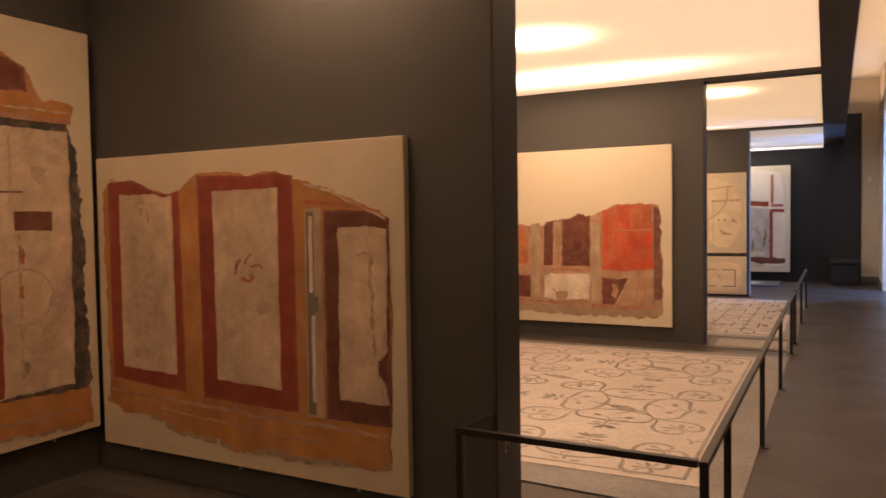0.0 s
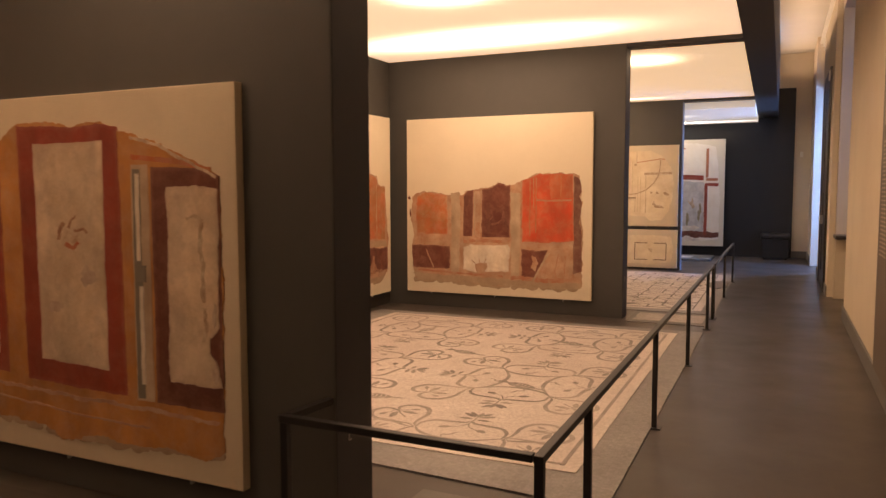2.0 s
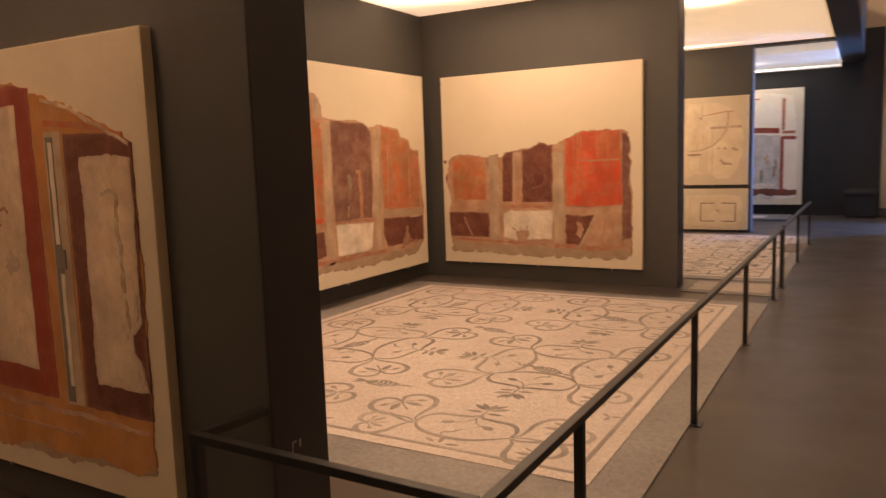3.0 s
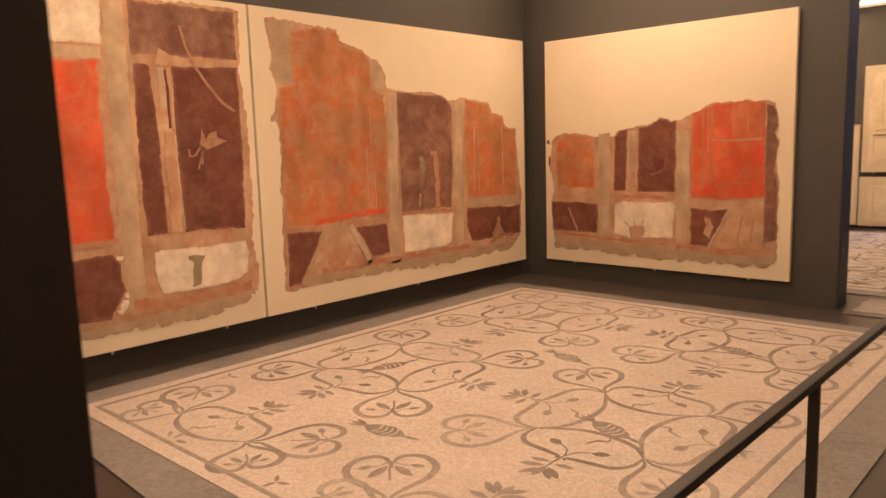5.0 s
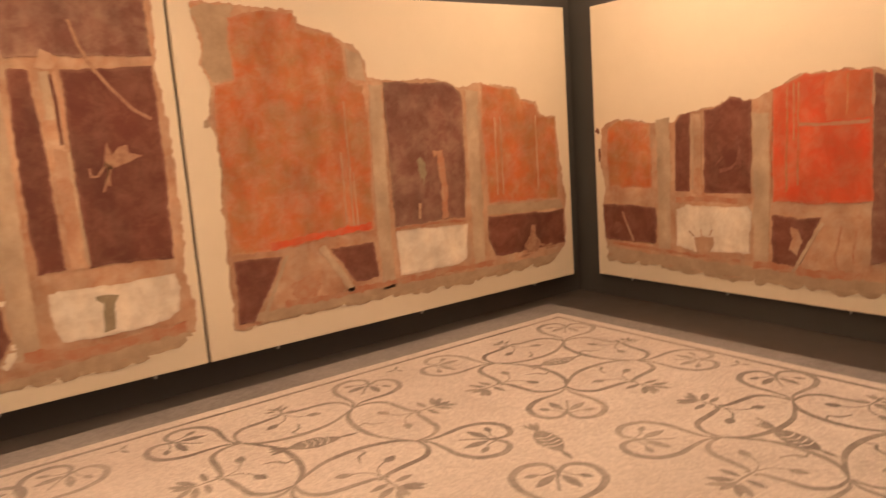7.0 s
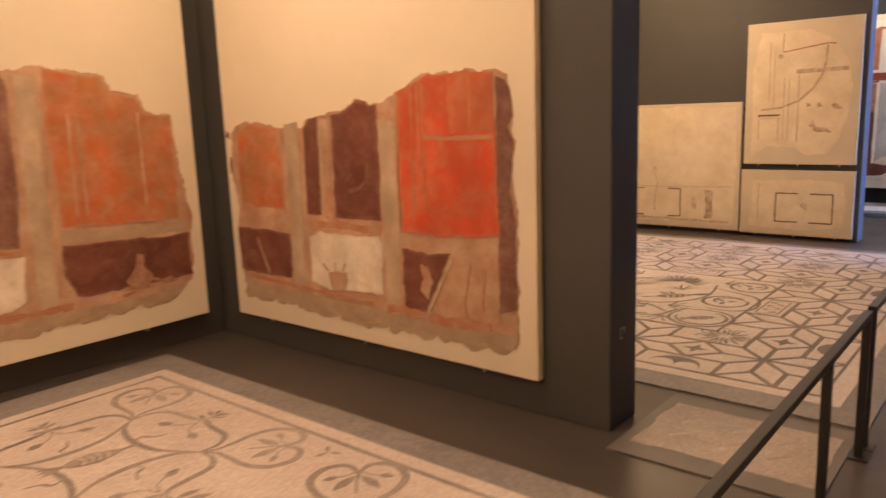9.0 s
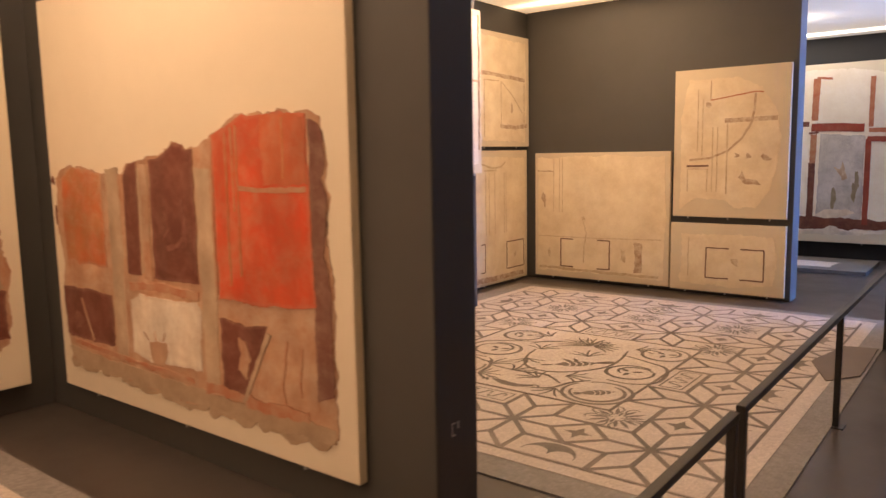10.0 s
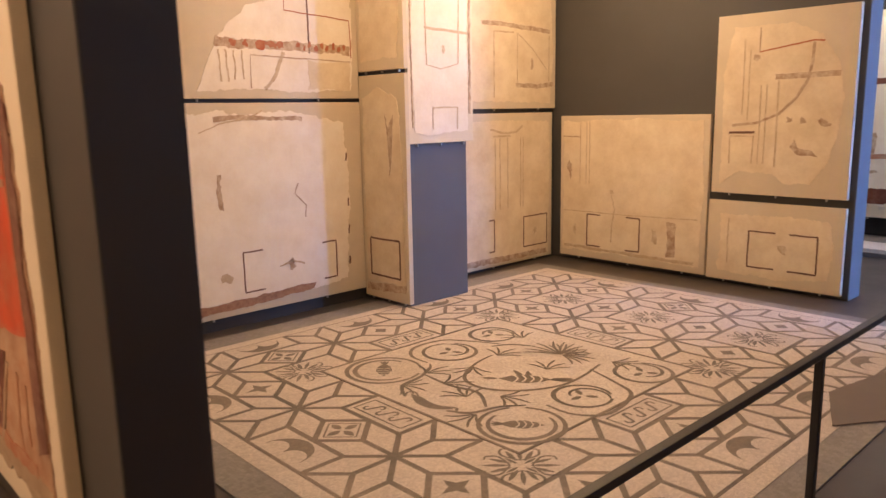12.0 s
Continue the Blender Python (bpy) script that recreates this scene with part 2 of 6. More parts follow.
# bulkhead between rooms and corridor
bm = bmesh.new()
box(bm, -0.1, 0.2, -3.0, 19.298, 3.18, 4.58)
for v in bm.verts:
    if v.co.x < 0:
        v.co.x = -0.045 - 0.0105 * (v.co.y - 3)
tagged(link("bulkhead", bm, M_BULK), "long dark bulkhead between rooms and corridor ceiling", "bulkhead", kind="structure")
setting("corridor_ceiling", [(0.202, 1.6, -3.0, 19.338, 4.58, 4.8)], M_CEIL, "plain cream corridor ceiling", "ceiling")
setting("room_ceiling_void", [(XW, -0.05, -3.0, 19.298, 3.6, 3.7)], M_BLACK, "dark void above the luminous ceilings", "ceiling")

# luminous ceilings, one a room; unseen spots are added to brighten the rooms
CEILS = (
    ("luminous_ceiling", -3.0, 3.40, 0.20, WARM_DIM, ((-2.35, 3.1, 0.34, 0.14, 46.0), (-3.5, 1.4, 0.35, 0.3, 22.0), (-2.4, -1.0, 0.6, 0.4, 12.0))),
    ("luminous_ceiling", 3.70, 9.71, 0.84, WARM, ((-2.85, 8.75, 1.05, 0.34, 13.0), (-2.45, 6.8, 0.34, 0.30, 12.0), (-2.6, 4.7, 0.7, 0.4, 26.0))),
    ("luminous_ceiling", 9.98, 15.63, 0.68, WARM_YELLOW, ((-1.45, 11.0, 0.34, 0.32, 9.0), (-3.1, 12.2, 0.45, 0.4, 19.0), (-3.35, 14.0, 0.5, 0.45, 20.0), (-3.2, 15.2, 0.9, 0.12, 12.0))),
    ("luminous_ceiling", 15.90, 19.30, 0.42, (0.95, 0.79, 0.66), ((-2.4, 18.85, 1.4, 0.10, 16.0), (-2.8, 17.3, 0.7, 0.3, 14.0))),
)
for nm, y0, y1, base, colour, spots in CEILS:
    bm = bmesh.new()
    bmesh.ops.create_grid(bm, x_segments=1, y_segments=1, size=0.5)
    for v in bm.verts:
        v.co = Vector((XW + 0.002 if v.co.x < 0 else -0.045 - 0.0105 * ((y0 if v.co.y < 0 else y1) - 3) - 0.003, y0 + 0.002 if v.co.y < 0 else y1 - 0.002, ZC - (0.17 if y0 > 15 else 0.0)))
    g = bmesh.ops.extrude_face_region(bm, geom=bm.faces[:])
    bmesh.ops.translate(bm, vec=(0, 0, 0.19 if y0 > 15 else 0.02), verts=[e for e in g["geom"] if isinstance(e, bmesh.types.BMVert)])
    tagged(link(nm, bm, glow_ceiling("glowing_film", colour, base, spots)), "white stretched ceiling film lit from behind", "ceiling", kind="structure")

# corridor wall with its window embrasure and french window
WIN = (10.75, 12.60, 0.92, 4.05)
FRE = (15.95, 17.55, 0.0, 3.55)
XO = 1.55
setting("wall_east", [
    (XE, XO, -3.0, WIN[0], 0, 4.579), (XE, XO, WIN[1], FRE[0], 0, 4.579), (XE, XO, FRE[1], 19.338, 0, 4.579),
    (XE + 0.16, XO, WIN[0], WIN[1], 0, WIN[2]), (XE, XO, WIN[0], WIN[1], WIN[3], 4.579), (XE, XO, FRE[0], FRE[1], FRE[3], 4.579)],
    M_PLASTER, "cream plastered corridor wall with deep window openings", "wall")
setting("pier", [(0.95, XE - 0.001, 12.75, 15.95, 0, 4.3), (0.88, XE - 0.001, 17.55, 19.338, 0, 4.578)], M_PLASTER, "cream plaster piers of the corridor wall", "pier", 0.006)
setting("baseboard", [(XE - 0.02, XE - 0.001, -3.0, WIN[0], 0.001, 0.16), (0.93, 0.949, 12.75, 13.24, 0.001, 0.16), (0.93, 0.949, 14.96, 15.95, 0.001, 0.16), (0.86, 0.879, 17.56, 19.338, 0.001, 0.16), (0.553, 0.86, 19.32, 19.339, 0.001, 0.16)], M_STONE, "grey stone skirting along the corridor wall", "skirting", 0.004)
bm = bmesh.new()
for k, (dz, dx) in enumerate(((0.0, 0.03), (0.07, 0.06), (0.13, 0.11))):
    box(bm, XE - dx, XE - 0.001, -3.0, 17.54, 4.30 + dz, 4.30 + dz + 0.05, 0.012)
tagged(link("cornice", bm, M_PLASTER2), "pale stepped plaster cornice under the corridor ceiling", "cornice", kind="structure")

M_FRAME = mat("pale_window_paint", (0.70, 0.69, 0.66), (0.6, 0.58, 0.54), 0.5, 4, 0.4, 0.05)
M_BRONZE = mat("dark_bronze_frame", (0.035, 0.028, 0.022), (0.055, 0.042, 0.03), 0.5, 5, 0.4, 0.06, 90, 0.4)
m_glass = bpy.data.materials.new("window_glass")
m_glass.use_nodes = True
g = m_glass.node_tree.nodes["Principled BSDF"]
g.inputs["Transmission Weight"].default_value, g.inputs["Roughness"].default_value, g.inputs["IOR"].default_value = 1.0, 0.03, 1.02


def window(name, y0, y1, z0, z1, bars, label):
    w = root(name, pose(1.47, (y0 + y1) / 2, z0), label, "window", kind="structure")
    hw, h = (y1 - y0) / 2, z1 - z0
    bm = bmesh.new()
    for b in ((-hw, -hw + 0.07, 0, h), (hw - 0.07, hw, 0, h), (-hw + 0.07, hw - 0.07, 0, 0.09), (-hw + 0.07, hw - 0.07, h - 0.07, h), (-0.035, 0.035, 0.09, h - 0.07)):
        box(bm, -0.035, 0.035, b[0], b[1], b[2], b[3], 0.005)
    part("window_frame", bm, M_FRAME, w)
    for k in range(bars):
        bm = bmesh.new()
        z = 0.09 + (h - 0.16) * (k + 1) / (bars + 1)
        box(bm, -0.02, 0.02, -hw + 0.07, hw - 0.07, z - 0.018, z + 0.018, 0.004)
        part("glazing_bar", bm, M_FRAME, w)
    for s in (-1, 1):
        bm = bmesh.new()
        a, b = sorted((s * 0.035, s * (hw - 0.07)))
        box(bm, -0.004, 0.004, a, b, 0.09, h - 0.07)
        p = part("pane", bm, m_glass, w)
        p.visible_shadow = False
    return w


window("window_1", *WIN, 3, "tall pale-framed window letting in bluish daylight")
fw = window("window_2", FRE[0], FRE[1], 0.02, FRE[3], 3, "pale french window with glazed leaves")
bm = bmesh.new()
box(bm, -0.10, -0.036, 0.05, 0.075, 1.02, 1.045, 0.006)
box(bm, -0.10, -0.08, -0.06, 0.075, 1.02, 1.045, 0.006)
part("handle", bm, M_STEEL, fw, "bright steel lever handle")
# black ledge in the recess under the window
setting("window_ledge", [(XE - 0.03, XE + 0.158, 12.1, WIN[1] - 0.01, 0.87, 0.918)], M_BRONZE, "black ledge in the recess below the window", "ledge", 0.004)
# tall dark double door set flat in the pier
door = root("door_1", pose(0.948, 14.1, 0.002), "tall dark bronze double door, closed, in the cream pier", "door", kind="structure")
bm = bmesh.new()
for y0, y1, z0, z1 in ((-0.85, -0.75, 0, 3.36), (0.75, 0.85, 0, 3.36), (-0.75, 0.75, 3.27, 3.36)):
    box(bm, -0.03, 0.0, y0, y1, z0, z1, 0.005)
part("door_frame", bm, M_BRONZE, door)
for s in (-1, 1):
    bm = bmesh.new()
    y0, y1 = sorted((s * 0.004, s * 0.748))
    box(bm, -0.018, 0.0, y0, y1, 0.01, 3.268, 0.003)
    for z0, z1 in ((0.25, 1.5), (1.7, 3.1)):
        box(bm, -0.026, -0.016, y0 + 0.12, y1 - 0.12, z0, z1, 0.006)
    lf = part("door_leaf", bm, M_BRONZE, door)
    bm = bmesh.new()
    box(bm, -0.06, -0.018, s * 0.05 - 0.012, s * 0.05 + 0.012, 1.0, 1.14, 0.006)
    part("door_handle", bm, M_STEEL, lf)
bm = bmesh.new()
box(bm, -0.05, -0.031, -0.9, -0.80, 3.15, 3.30, 0.012)
part("door_sensor", bm, M_PLASTER2, door, "small white sensor box")
# small white sensor on the end pier
bm = bmesh.new()
box(bm, 0.67, 0.73, 19.30, 19.3385, 2.28, 2.40, 0.01)
tagged(link("wall_sensor", bm, M_PLASTER2), "small white sensor box on the cream end wall", "sensor")

# large information panel on the corridor wall
M_INFO = mat("taupe_printed_board", (0.115, 0.085, 0.065), (0.10, 0.074, 0.056), 0.5, 2, 0.5, 0.03)
M_PRINT = mat("pale_print", (0.36, 0.30, 0.245), (0.31, 0.26, 0.21), 0.5, 9, 0.6, 0.0)
M_MARK = mat("pale_stencil_paint", (0.30, 0.27, 0.24), (0.24, 0.22, 0.2), 0.5, 9, 0.6, 0.0)
M_PHOTO = mat("dark_photo_print", (0.05, 0.038, 0.032), (0.32, 0.27, 0.23), 0.9, 7, 0.35, 0.0, 20)
info = root("information_panel", pose(XE - 0.002, 5.92, 0.17), "tall taupe information panel with text and photographs on the corridor wall", "panel")
bm = bmesh.new()
box(bm, -0.03, 0.0, -1.4, 1.4, 0.0, 3.6, 0.004)
part("board", bm, M_INFO, info)
bm = bmesh.new()
box(bm, -0.036, -0.0305, 0.98, 1.25, 1.85, 2.35, 0.001)
part("white_plate", bm, M_PRINT, info, "pale blank plate with no readable text")
for k in range(28):
    bm = bmesh.new()
    box(bm, -0.0325, -0.0305, 0.86 + 0.05 * ((k * 7) % 4) / 3, 1.27, 1.72 - 0.031 * k, 1.731 - 0.031 * k)
    part("text_line", bm, M_PRINT, info)
for y0, y1, z0, z1 in ((0.2, 0.74, 0.9, 1.7), (-0.6, 0.1, 0.9, 1.7), (-1.3, -0.7, 0.9, 1.7)):
    bm = bmesh.new()
    box(bm, -0.0345, -0.0305, y0, y1, z0, z1)
    part("photograph", bm, M_PHOTO, info, "dark photograph printed on the board")

# black stool in the far corner
stool = root("storage_stool", pose(0.22, 18.95, 0), "low black upholstered box stool by the end wall", "stool")
bm = bmesh.new()
box(bm, -0.27, 0.27, -0.22, 0.22, 0.03, 0.46, 0.015)
part("body", bm, mat("charcoal_fabric", (0.014, 0.014, 0.016), (0.021, 0.021, 0.023), 0.5, 8, 0.8, 0.2), stool)
bm = bmesh.new()
box(bm, -0.30, 0.30, -0.25, 0.25, 0.462, 0.58, 0.035)
part("cushion", bm, mat("black_leatherette", (0.012, 0.012, 0.013), (0.02, 0.02, 0.02), 0.5, 8, 0.45, 0.15), stool)
for sx in (-1, 1):
    for sy in (-1, 1):
        bm = bmesh.new()
        bmesh.ops.create_cone(bm, cap_ends=True, segments=12, radius1=0.018, radius2=0.022, depth=0.03, matrix=Matrix.Translation((sx * 0.22, sy * 0.17, 0.015)))
        part("foot", bm, M_IRON, stool)

# ---- barrier rails ----
RX, RZ = -0.395, 0.645


def rail(name, posts, runs, label):
    r = root(name, pose(posts[0][0], posts[0][1], 0), label, "barrier", "barriers along the corridor")
    ox, oy = posts[0][:2]
    for x, y in posts:
        bm = bmesh.new()
        box(bm, x - ox - 0.016, x - ox + 0.016, y - oy - 0.016, y - oy + 0.016, 0.006, RZ - 0.0145, 0.003)
        p = part("post", bm, M_IRON, r)
        bm = bmesh.new()
        box(bm, x - ox - 0.045, x - ox + 0.045, y - oy - 0.045, y - oy + 0.045, 0.001, 0.0065, 0.002)
        part("foot_plate", bm, M_IRON, p)
    for (xa, ya), (xb, yb) in runs:
        bm = bmesh.new()
        length = math.hypot(xb - xa, yb - ya)
        box(bm, 0.0, length, -0.017, 0.017, -0.014, 0.014, 0.003)
        bmesh.ops.transform(bm, matrix=pose((xa - ox), (ya - oy), RZ, 0, 0, math.degrees(math.atan2(yb - ya, xb - xa))), verts=bm.verts)
        part("handrail", bm, M_IRON, r)
    return r


rail("barrier", [(RX, 3.10), (-1.44, 3.115), (RX, 3.79), (RX, 5.63), (RX, 7.52), (RX, 9.40), (RX, 10.09)],
     [((RX, 3.08), (RX, 10.115)), ((RX - 0.022, 3.10), (-1.46, 3.115)), ((-1.44, 3.138), (-1.41, 3.395))], "black steel barrier with slim posts around the vine mosaic")
rail("barrier", [(RX, 10.21), (RX, 12.07), (RX, 14.06)], [((RX, 10.185), (RX, 14.08))], "black steel barrier with slim posts beside the star mosaic")

# ---- fresco panels ----
C_VERM = mat("vermilion_fresco", (0.60, 0.072, 0.022), (0.45, 0.115, 0.045), 0.8, 5, 0.8, 0.3, 70, loss=(0.50, 0.24, 0.14), amount=0.45)
C_ORANGE = mat("orange_red_fresco", (0.50, 0.125, 0.038), (0.38, 0.19, 0.075), 1.0, 4.5, 0.8, 0.3, 60, loss=(0.50, 0.36, 0.25), amount=0.5)
C_REDORANGE = mat("rubbed_vermilion_fresco", (0.54, 0.115, 0.040), (0.44, 0.14, 0.06), 0.8, 5, 0.8, 0.3, 70, loss=(0.50, 0.27, 0.16), amount=0.5)
C_MAROON = mat("maroon_fresco", (0.130, 0.034, 0.021), (0.185, 0.068, 0.040), 0.55, 6, 0.8, 0.3, 70, loss=(0.32, 0.17, 0.11), amount=0.4)
C_GREYRED = mat("grey_maroon_fresco", (0.17, 0.062, 0.042), (0.27, 0.15, 0.10), 0.6, 7, 0.8, 0.3, 60, loss=(0.38, 0.25, 0.17), amount=0.5)
C_EARTH = mat("worn_earth_fresco", (0.485, 0.30, 0.185), (0.37, 0.165, 0.085), 0.85, 5, 0.85, 0.35, 50, loss=(0.56, 0.45, 0.33), amount=0.5)
C_GREY = mat("tan_plaster_band", (0.52, 0.39, 0.265), (0.42, 0.29, 0.185), 0.9, 7, 0.9, 0.4, 50, loss=(0.36, 0.25, 0.17), amount=0.5)
C_EDGE = mat("grey_brown_broken_edge", (0.46, 0.335, 0.22), (0.34, 0.235, 0.15), 0.9, 7, 0.9, 0.5, 50)
C_SOFT = mat("rubbed_ornament_trace", (0.235, 0.105, 0.068), (0.15, 0.05, 0.034), 1.0, 20, 0.85, 0.2)
C_OLIVE = mat("olive_grey_fresco", (0.24, 0.19, 0.115), (0.34, 0.27, 0.17), 0.8, 14, 0.85, 0.2)
C_REDEARTH = mat("rubbed_red_earth", (0.42, 0.165, 0.085), (0.46, 0.30, 0.19), 0.9, 9, 0.85, 0.3)
C_RIM = mat("grey_mortar_rim", (0.50, 0.37, 0.255), (0.38, 0.26, 0.165), 0.8, 9, 0.9, 0.4, 50)
C_CREAM = mat("cream_fresco", (0.77, 0.69, 0.57), (0.62, 0.49, 0.36), 0.6, 9, 0.85, 0.3, 60, loss=(0.46, 0.33, 0.22), amount=0.5)
C_WHITE = mat("pale_fresco_ground", (0.70, 0.54, 0.385), (0.50, 0.35, 0.225), 0.8, 7, 0.85, 0.35, 45, loss=(0.36, 0.27, 0.20), amount=0.55)
C_CRIMSON = mat("deep_red_border", (0.30, 0.045, 0.022), (0.21, 0.05, 0.03), 0.6, 6, 0.8, 0.3, 60, loss=(0.36, 0.15, 0.09), amount=0.4)
C_OCHRE = mat("ochre_fresco", (0.50, 0.22, 0.055), (0.38, 0.17, 0.06), 0.75, 6, 0.8, 0.3, 50, loss=(0.50, 0.36, 0.25), amount=0.35)
C_TEAL = mat("grey_green_fresco", (0.215, 0.185, 0.145), (0.135, 0.125, 0.10), 0.6, 8, 0.8, 0.3)
C_DARK = mat("blackened_plaster", (0.055, 0.048, 0.042), (0.10, 0.08, 0.065), 0.6, 8, 0.85, 0.3, loss=(0.50, 0.36, 0.25), amount=0.4)
C_GROUND3 = mat("yellowed_white_fresco", (0.78, 0.66, 0.48), (0.60, 0.46, 0.29), 0.7, 4, 0.85, 0.3, 40)
C_PALE3 = mat("whitened_fresco_ground", (0.86, 0.78, 0.66), (0.70, 0.58, 0.43), 0.55, 4, 0.85, 0.3, 40)
C_FAINT = mat("faint_brown_line", (0.50, 0.36, 0.22), (0.70, 0.58, 0.42), 0.8, 14, 0.85, 0.1)
C_FAINT2 = mat("grey_brown_trace", (0.42, 0.30, 0.22), (0.58, 0.45, 0.34), 0.9, 22, 0.85, 0.2)
C_LINE = mat("brown_black_line", (0.13, 0.065, 0.04), (0.24, 0.13, 0.08), 0.7, 12, 0.85, 0.1)
C_REDLINE = mat("red_ochre_line", (0.40, 0.11, 0.05), (0.50, 0.25, 0.14), 0.7, 12, 0.85, 0.1)
C_FADED = mat("faded_ochre_trace", (0.40, 0.235, 0.14), (0.24, 0.10, 0.06), 0.8, 24, 0.85, 0.2)
C_STAIN = mat("brown_stain", (0.36, 0.22, 0.13), (0.66, 0.53, 0.38), 1.0, 16, 0.85, 0.2)


def inset(poly, w):
    """The outline poly, counter-clockwise, moved in by w."""
    out = []
    n = len(poly)
    for i in range(n):
        p0, p1, p2 = Vector(poly[i - 1]), Vector(poly[i]), Vector(poly[(i + 1) % n])
        d1, d2 = (p1 - p0).normalized(), (p2 - p1).normalized()
        n1, n2 = Vector((-d1.y, d1.x)), Vector((-d2.y, d2.x))
        k = n1 + n2
        out.append(tuple(p1 + k * (w / max(0.15, 1 + n1.dot(n2)))))
    return out


def torn(pts, jitter, seed, step=0.011, to=None):
    """The outline through pts (or to), closed, broken up into short steps with a ragged edge."""
    out = []
    off = Vector((seed * 3.17, seed * 1.31, 0.5))
    to = to or pts
    for i in range(len(pts)):
        (xa, ya), (xb, yb) = pts[i], pts[(i + 1) % len(pts)]
        (ua, va), (ub, vb) = to[i], to[(i + 1) % len(pts)]
        k = max(1, int(math.hypot(xb - xa, yb - ya) / step))
        for m in range(k):
            f = m / k
            p = Vector((ua + (ub - ua) * f, va + (vb - va) * f, 0))
            a = noise.noise_vector(p * 6 + off) * jitter + noise.noise_vector(p * 19 + off) * jitter * 0.7 + noise.noise_vector(p * 43 + off) * jitter * 0.5 + noise.noise_vector(p * 90 + off) * jitter * 0.3
            out.append((p.x + a.x, p.y + a.y))
    return out


class Panel:
    """A board hung on a wall. Coordinates run along the wall (u) and up (v); rz turns the wall's frame."""

    def __init__(self, name, face, rz, u0, u1, v0, v1, label, group, thick=0.05, canvas=None, lean=0.0):
        self.c, self.v0, self.n, self.shift = (u0 + u1) / 2, v0, 0, (0.0, 0.0, 1.0, 0.0, 0.0)
        place = pose(self.c, face, v0) if rz == 0 else pose(face, self.c, v0, 0, 0, 90)
        self.root = root(name, place, label, "fresco panel", group)
        hw = (u1 - u0) / 2
        bm = bmesh.new()
        box(bm, -hw, hw, 0.0, thick, 0.0, v1 - v0, 0.005)
        part("board", bm, canvas or M_CANVAS, self.root)
        bm = bmesh.new()
        box(bm, -hw + 0.12, hw - 0.12, thick, thick + 0.055, 0.10, v1 - v0 - 0.10)
        part("mounting_frame", bm, M_BLACK, self.root, "black mounting frame behind the board")
        for u in (-hw * 0.72, 0.0, hw * 0.72):
            bm = bmesh.new()
            box(bm, u - 0.007, u + 0.007, 0.012, 0.03, -0.022, 0.004, 0.002)
            part("support_pin", bm, M_STEEL, self.root)

    def patch(self, name, material, pts, level=1, jitter=0.009, label="", seed=None):
        """A layer of painted plaster, proud of the layer below it."""
        self.n += 1
        if name == "plaster_fragment" and level == 1:
            cu, cv = sum(u for u, v in pts) / len(pts), sum(v for u, v in pts) / len(pts)
            self.patch("plaster_rim", C_RIM, [(u - math.copysign(0.004, u - cu), v - math.copysign(0.004, v - cv)) for u, v in pts], 0.3, jitter * 1.3, "bare grey plaster rim of the fragment")
        du, dv, k, pu, pv = self.shift
        loc = [(pu + (u - pu) * k + du - self.c, pv + (v - pv) * k + dv - self.v0) for u, v in pts]
        ring = torn(loc, jitter, seed or (self.n + self.c))
        bm = bmesh.new()
        d = -0.0025 - 0.0022 * level
        worn = bm.verts.layers.float.new("wear")
        n = len(ring)
        outer = [bm.verts.new((u, d, v)) for u, v in ring]
        foot = [bm.verts.new((u, 0.001, v)) for u, v in ring]
        inner = outer
        turn = sum(loc[i - 1][0] * loc[i][1] - loc[i][0] * loc[i - 1][1] for i in range(len(loc))) / 2
        girth = sum(math.hypot(loc[i][0] - loc[i - 1][0], loc[i][1] - loc[i - 1][1]) for i in range(len(loc)))
        w = min(0.045, 0.3 * 2 * abs(turn) / girth)
        if (name.endswith("_field") or name.endswith("_frame")) and w > 1.2 * jitter:
            # a rubbed margin along the edge of a painted field
            plain = torn(loc, 0.0, 0)
            shrunk = torn(loc, 0.0, 0, to=inset(loc, math.copysign(w, turn)))
            inner = [bm.verts.new((s[0] + 0.6 * (r[0] - p[0]), d - 0.0003, s[1] + 0.6 * (r[1] - p[1]))) for s, r, p in zip(shrunk, ring, plain)]
            for q in outer + foot:
                q[worn] = 1.0
        for i in range(n):
            if inner is not outer:
                bm.faces.new((outer[i - 1], outer[i], inner[i], inner[i - 1]))
            bm.faces.new((outer[i - 1], outer[i], foot[i], foot[i - 1]))
        bm.faces.new(inner)
        return part(name, bm, material, self.root, label)

    def lobes(self, pts, seed, low=0.028, high=0.05):
        """Rounded broken edge of bare mortar that hangs below the painted layer, along pts."""
        r = random.Random(seed)
        for (ua, va), (ub, vb) in zip(pts, pts[1:]):
            u = ua
            while u < ub:
                f = (u - ua) / (ub - ua)
                w, h = r.uniform(0.045, 0.11), r.uniform(low, high)
                self.patch("mortar_lobe", C_EDGE, blot(u, va + (vb - va) * f, w, h, 12, 0.18, r.random()), 0.6 + 0.12 * r.random(), 0.006)
                u += w * r.uniform(1.2, 1.9)

    def rect(self, name, material, u0, u1, v0, v1, level=1, jitter=0.010, label=""):
        return self.patch(name, material, [(u0, v0), (u1, v0), (u1, v1), (u0, v1)], level, jitter, label)

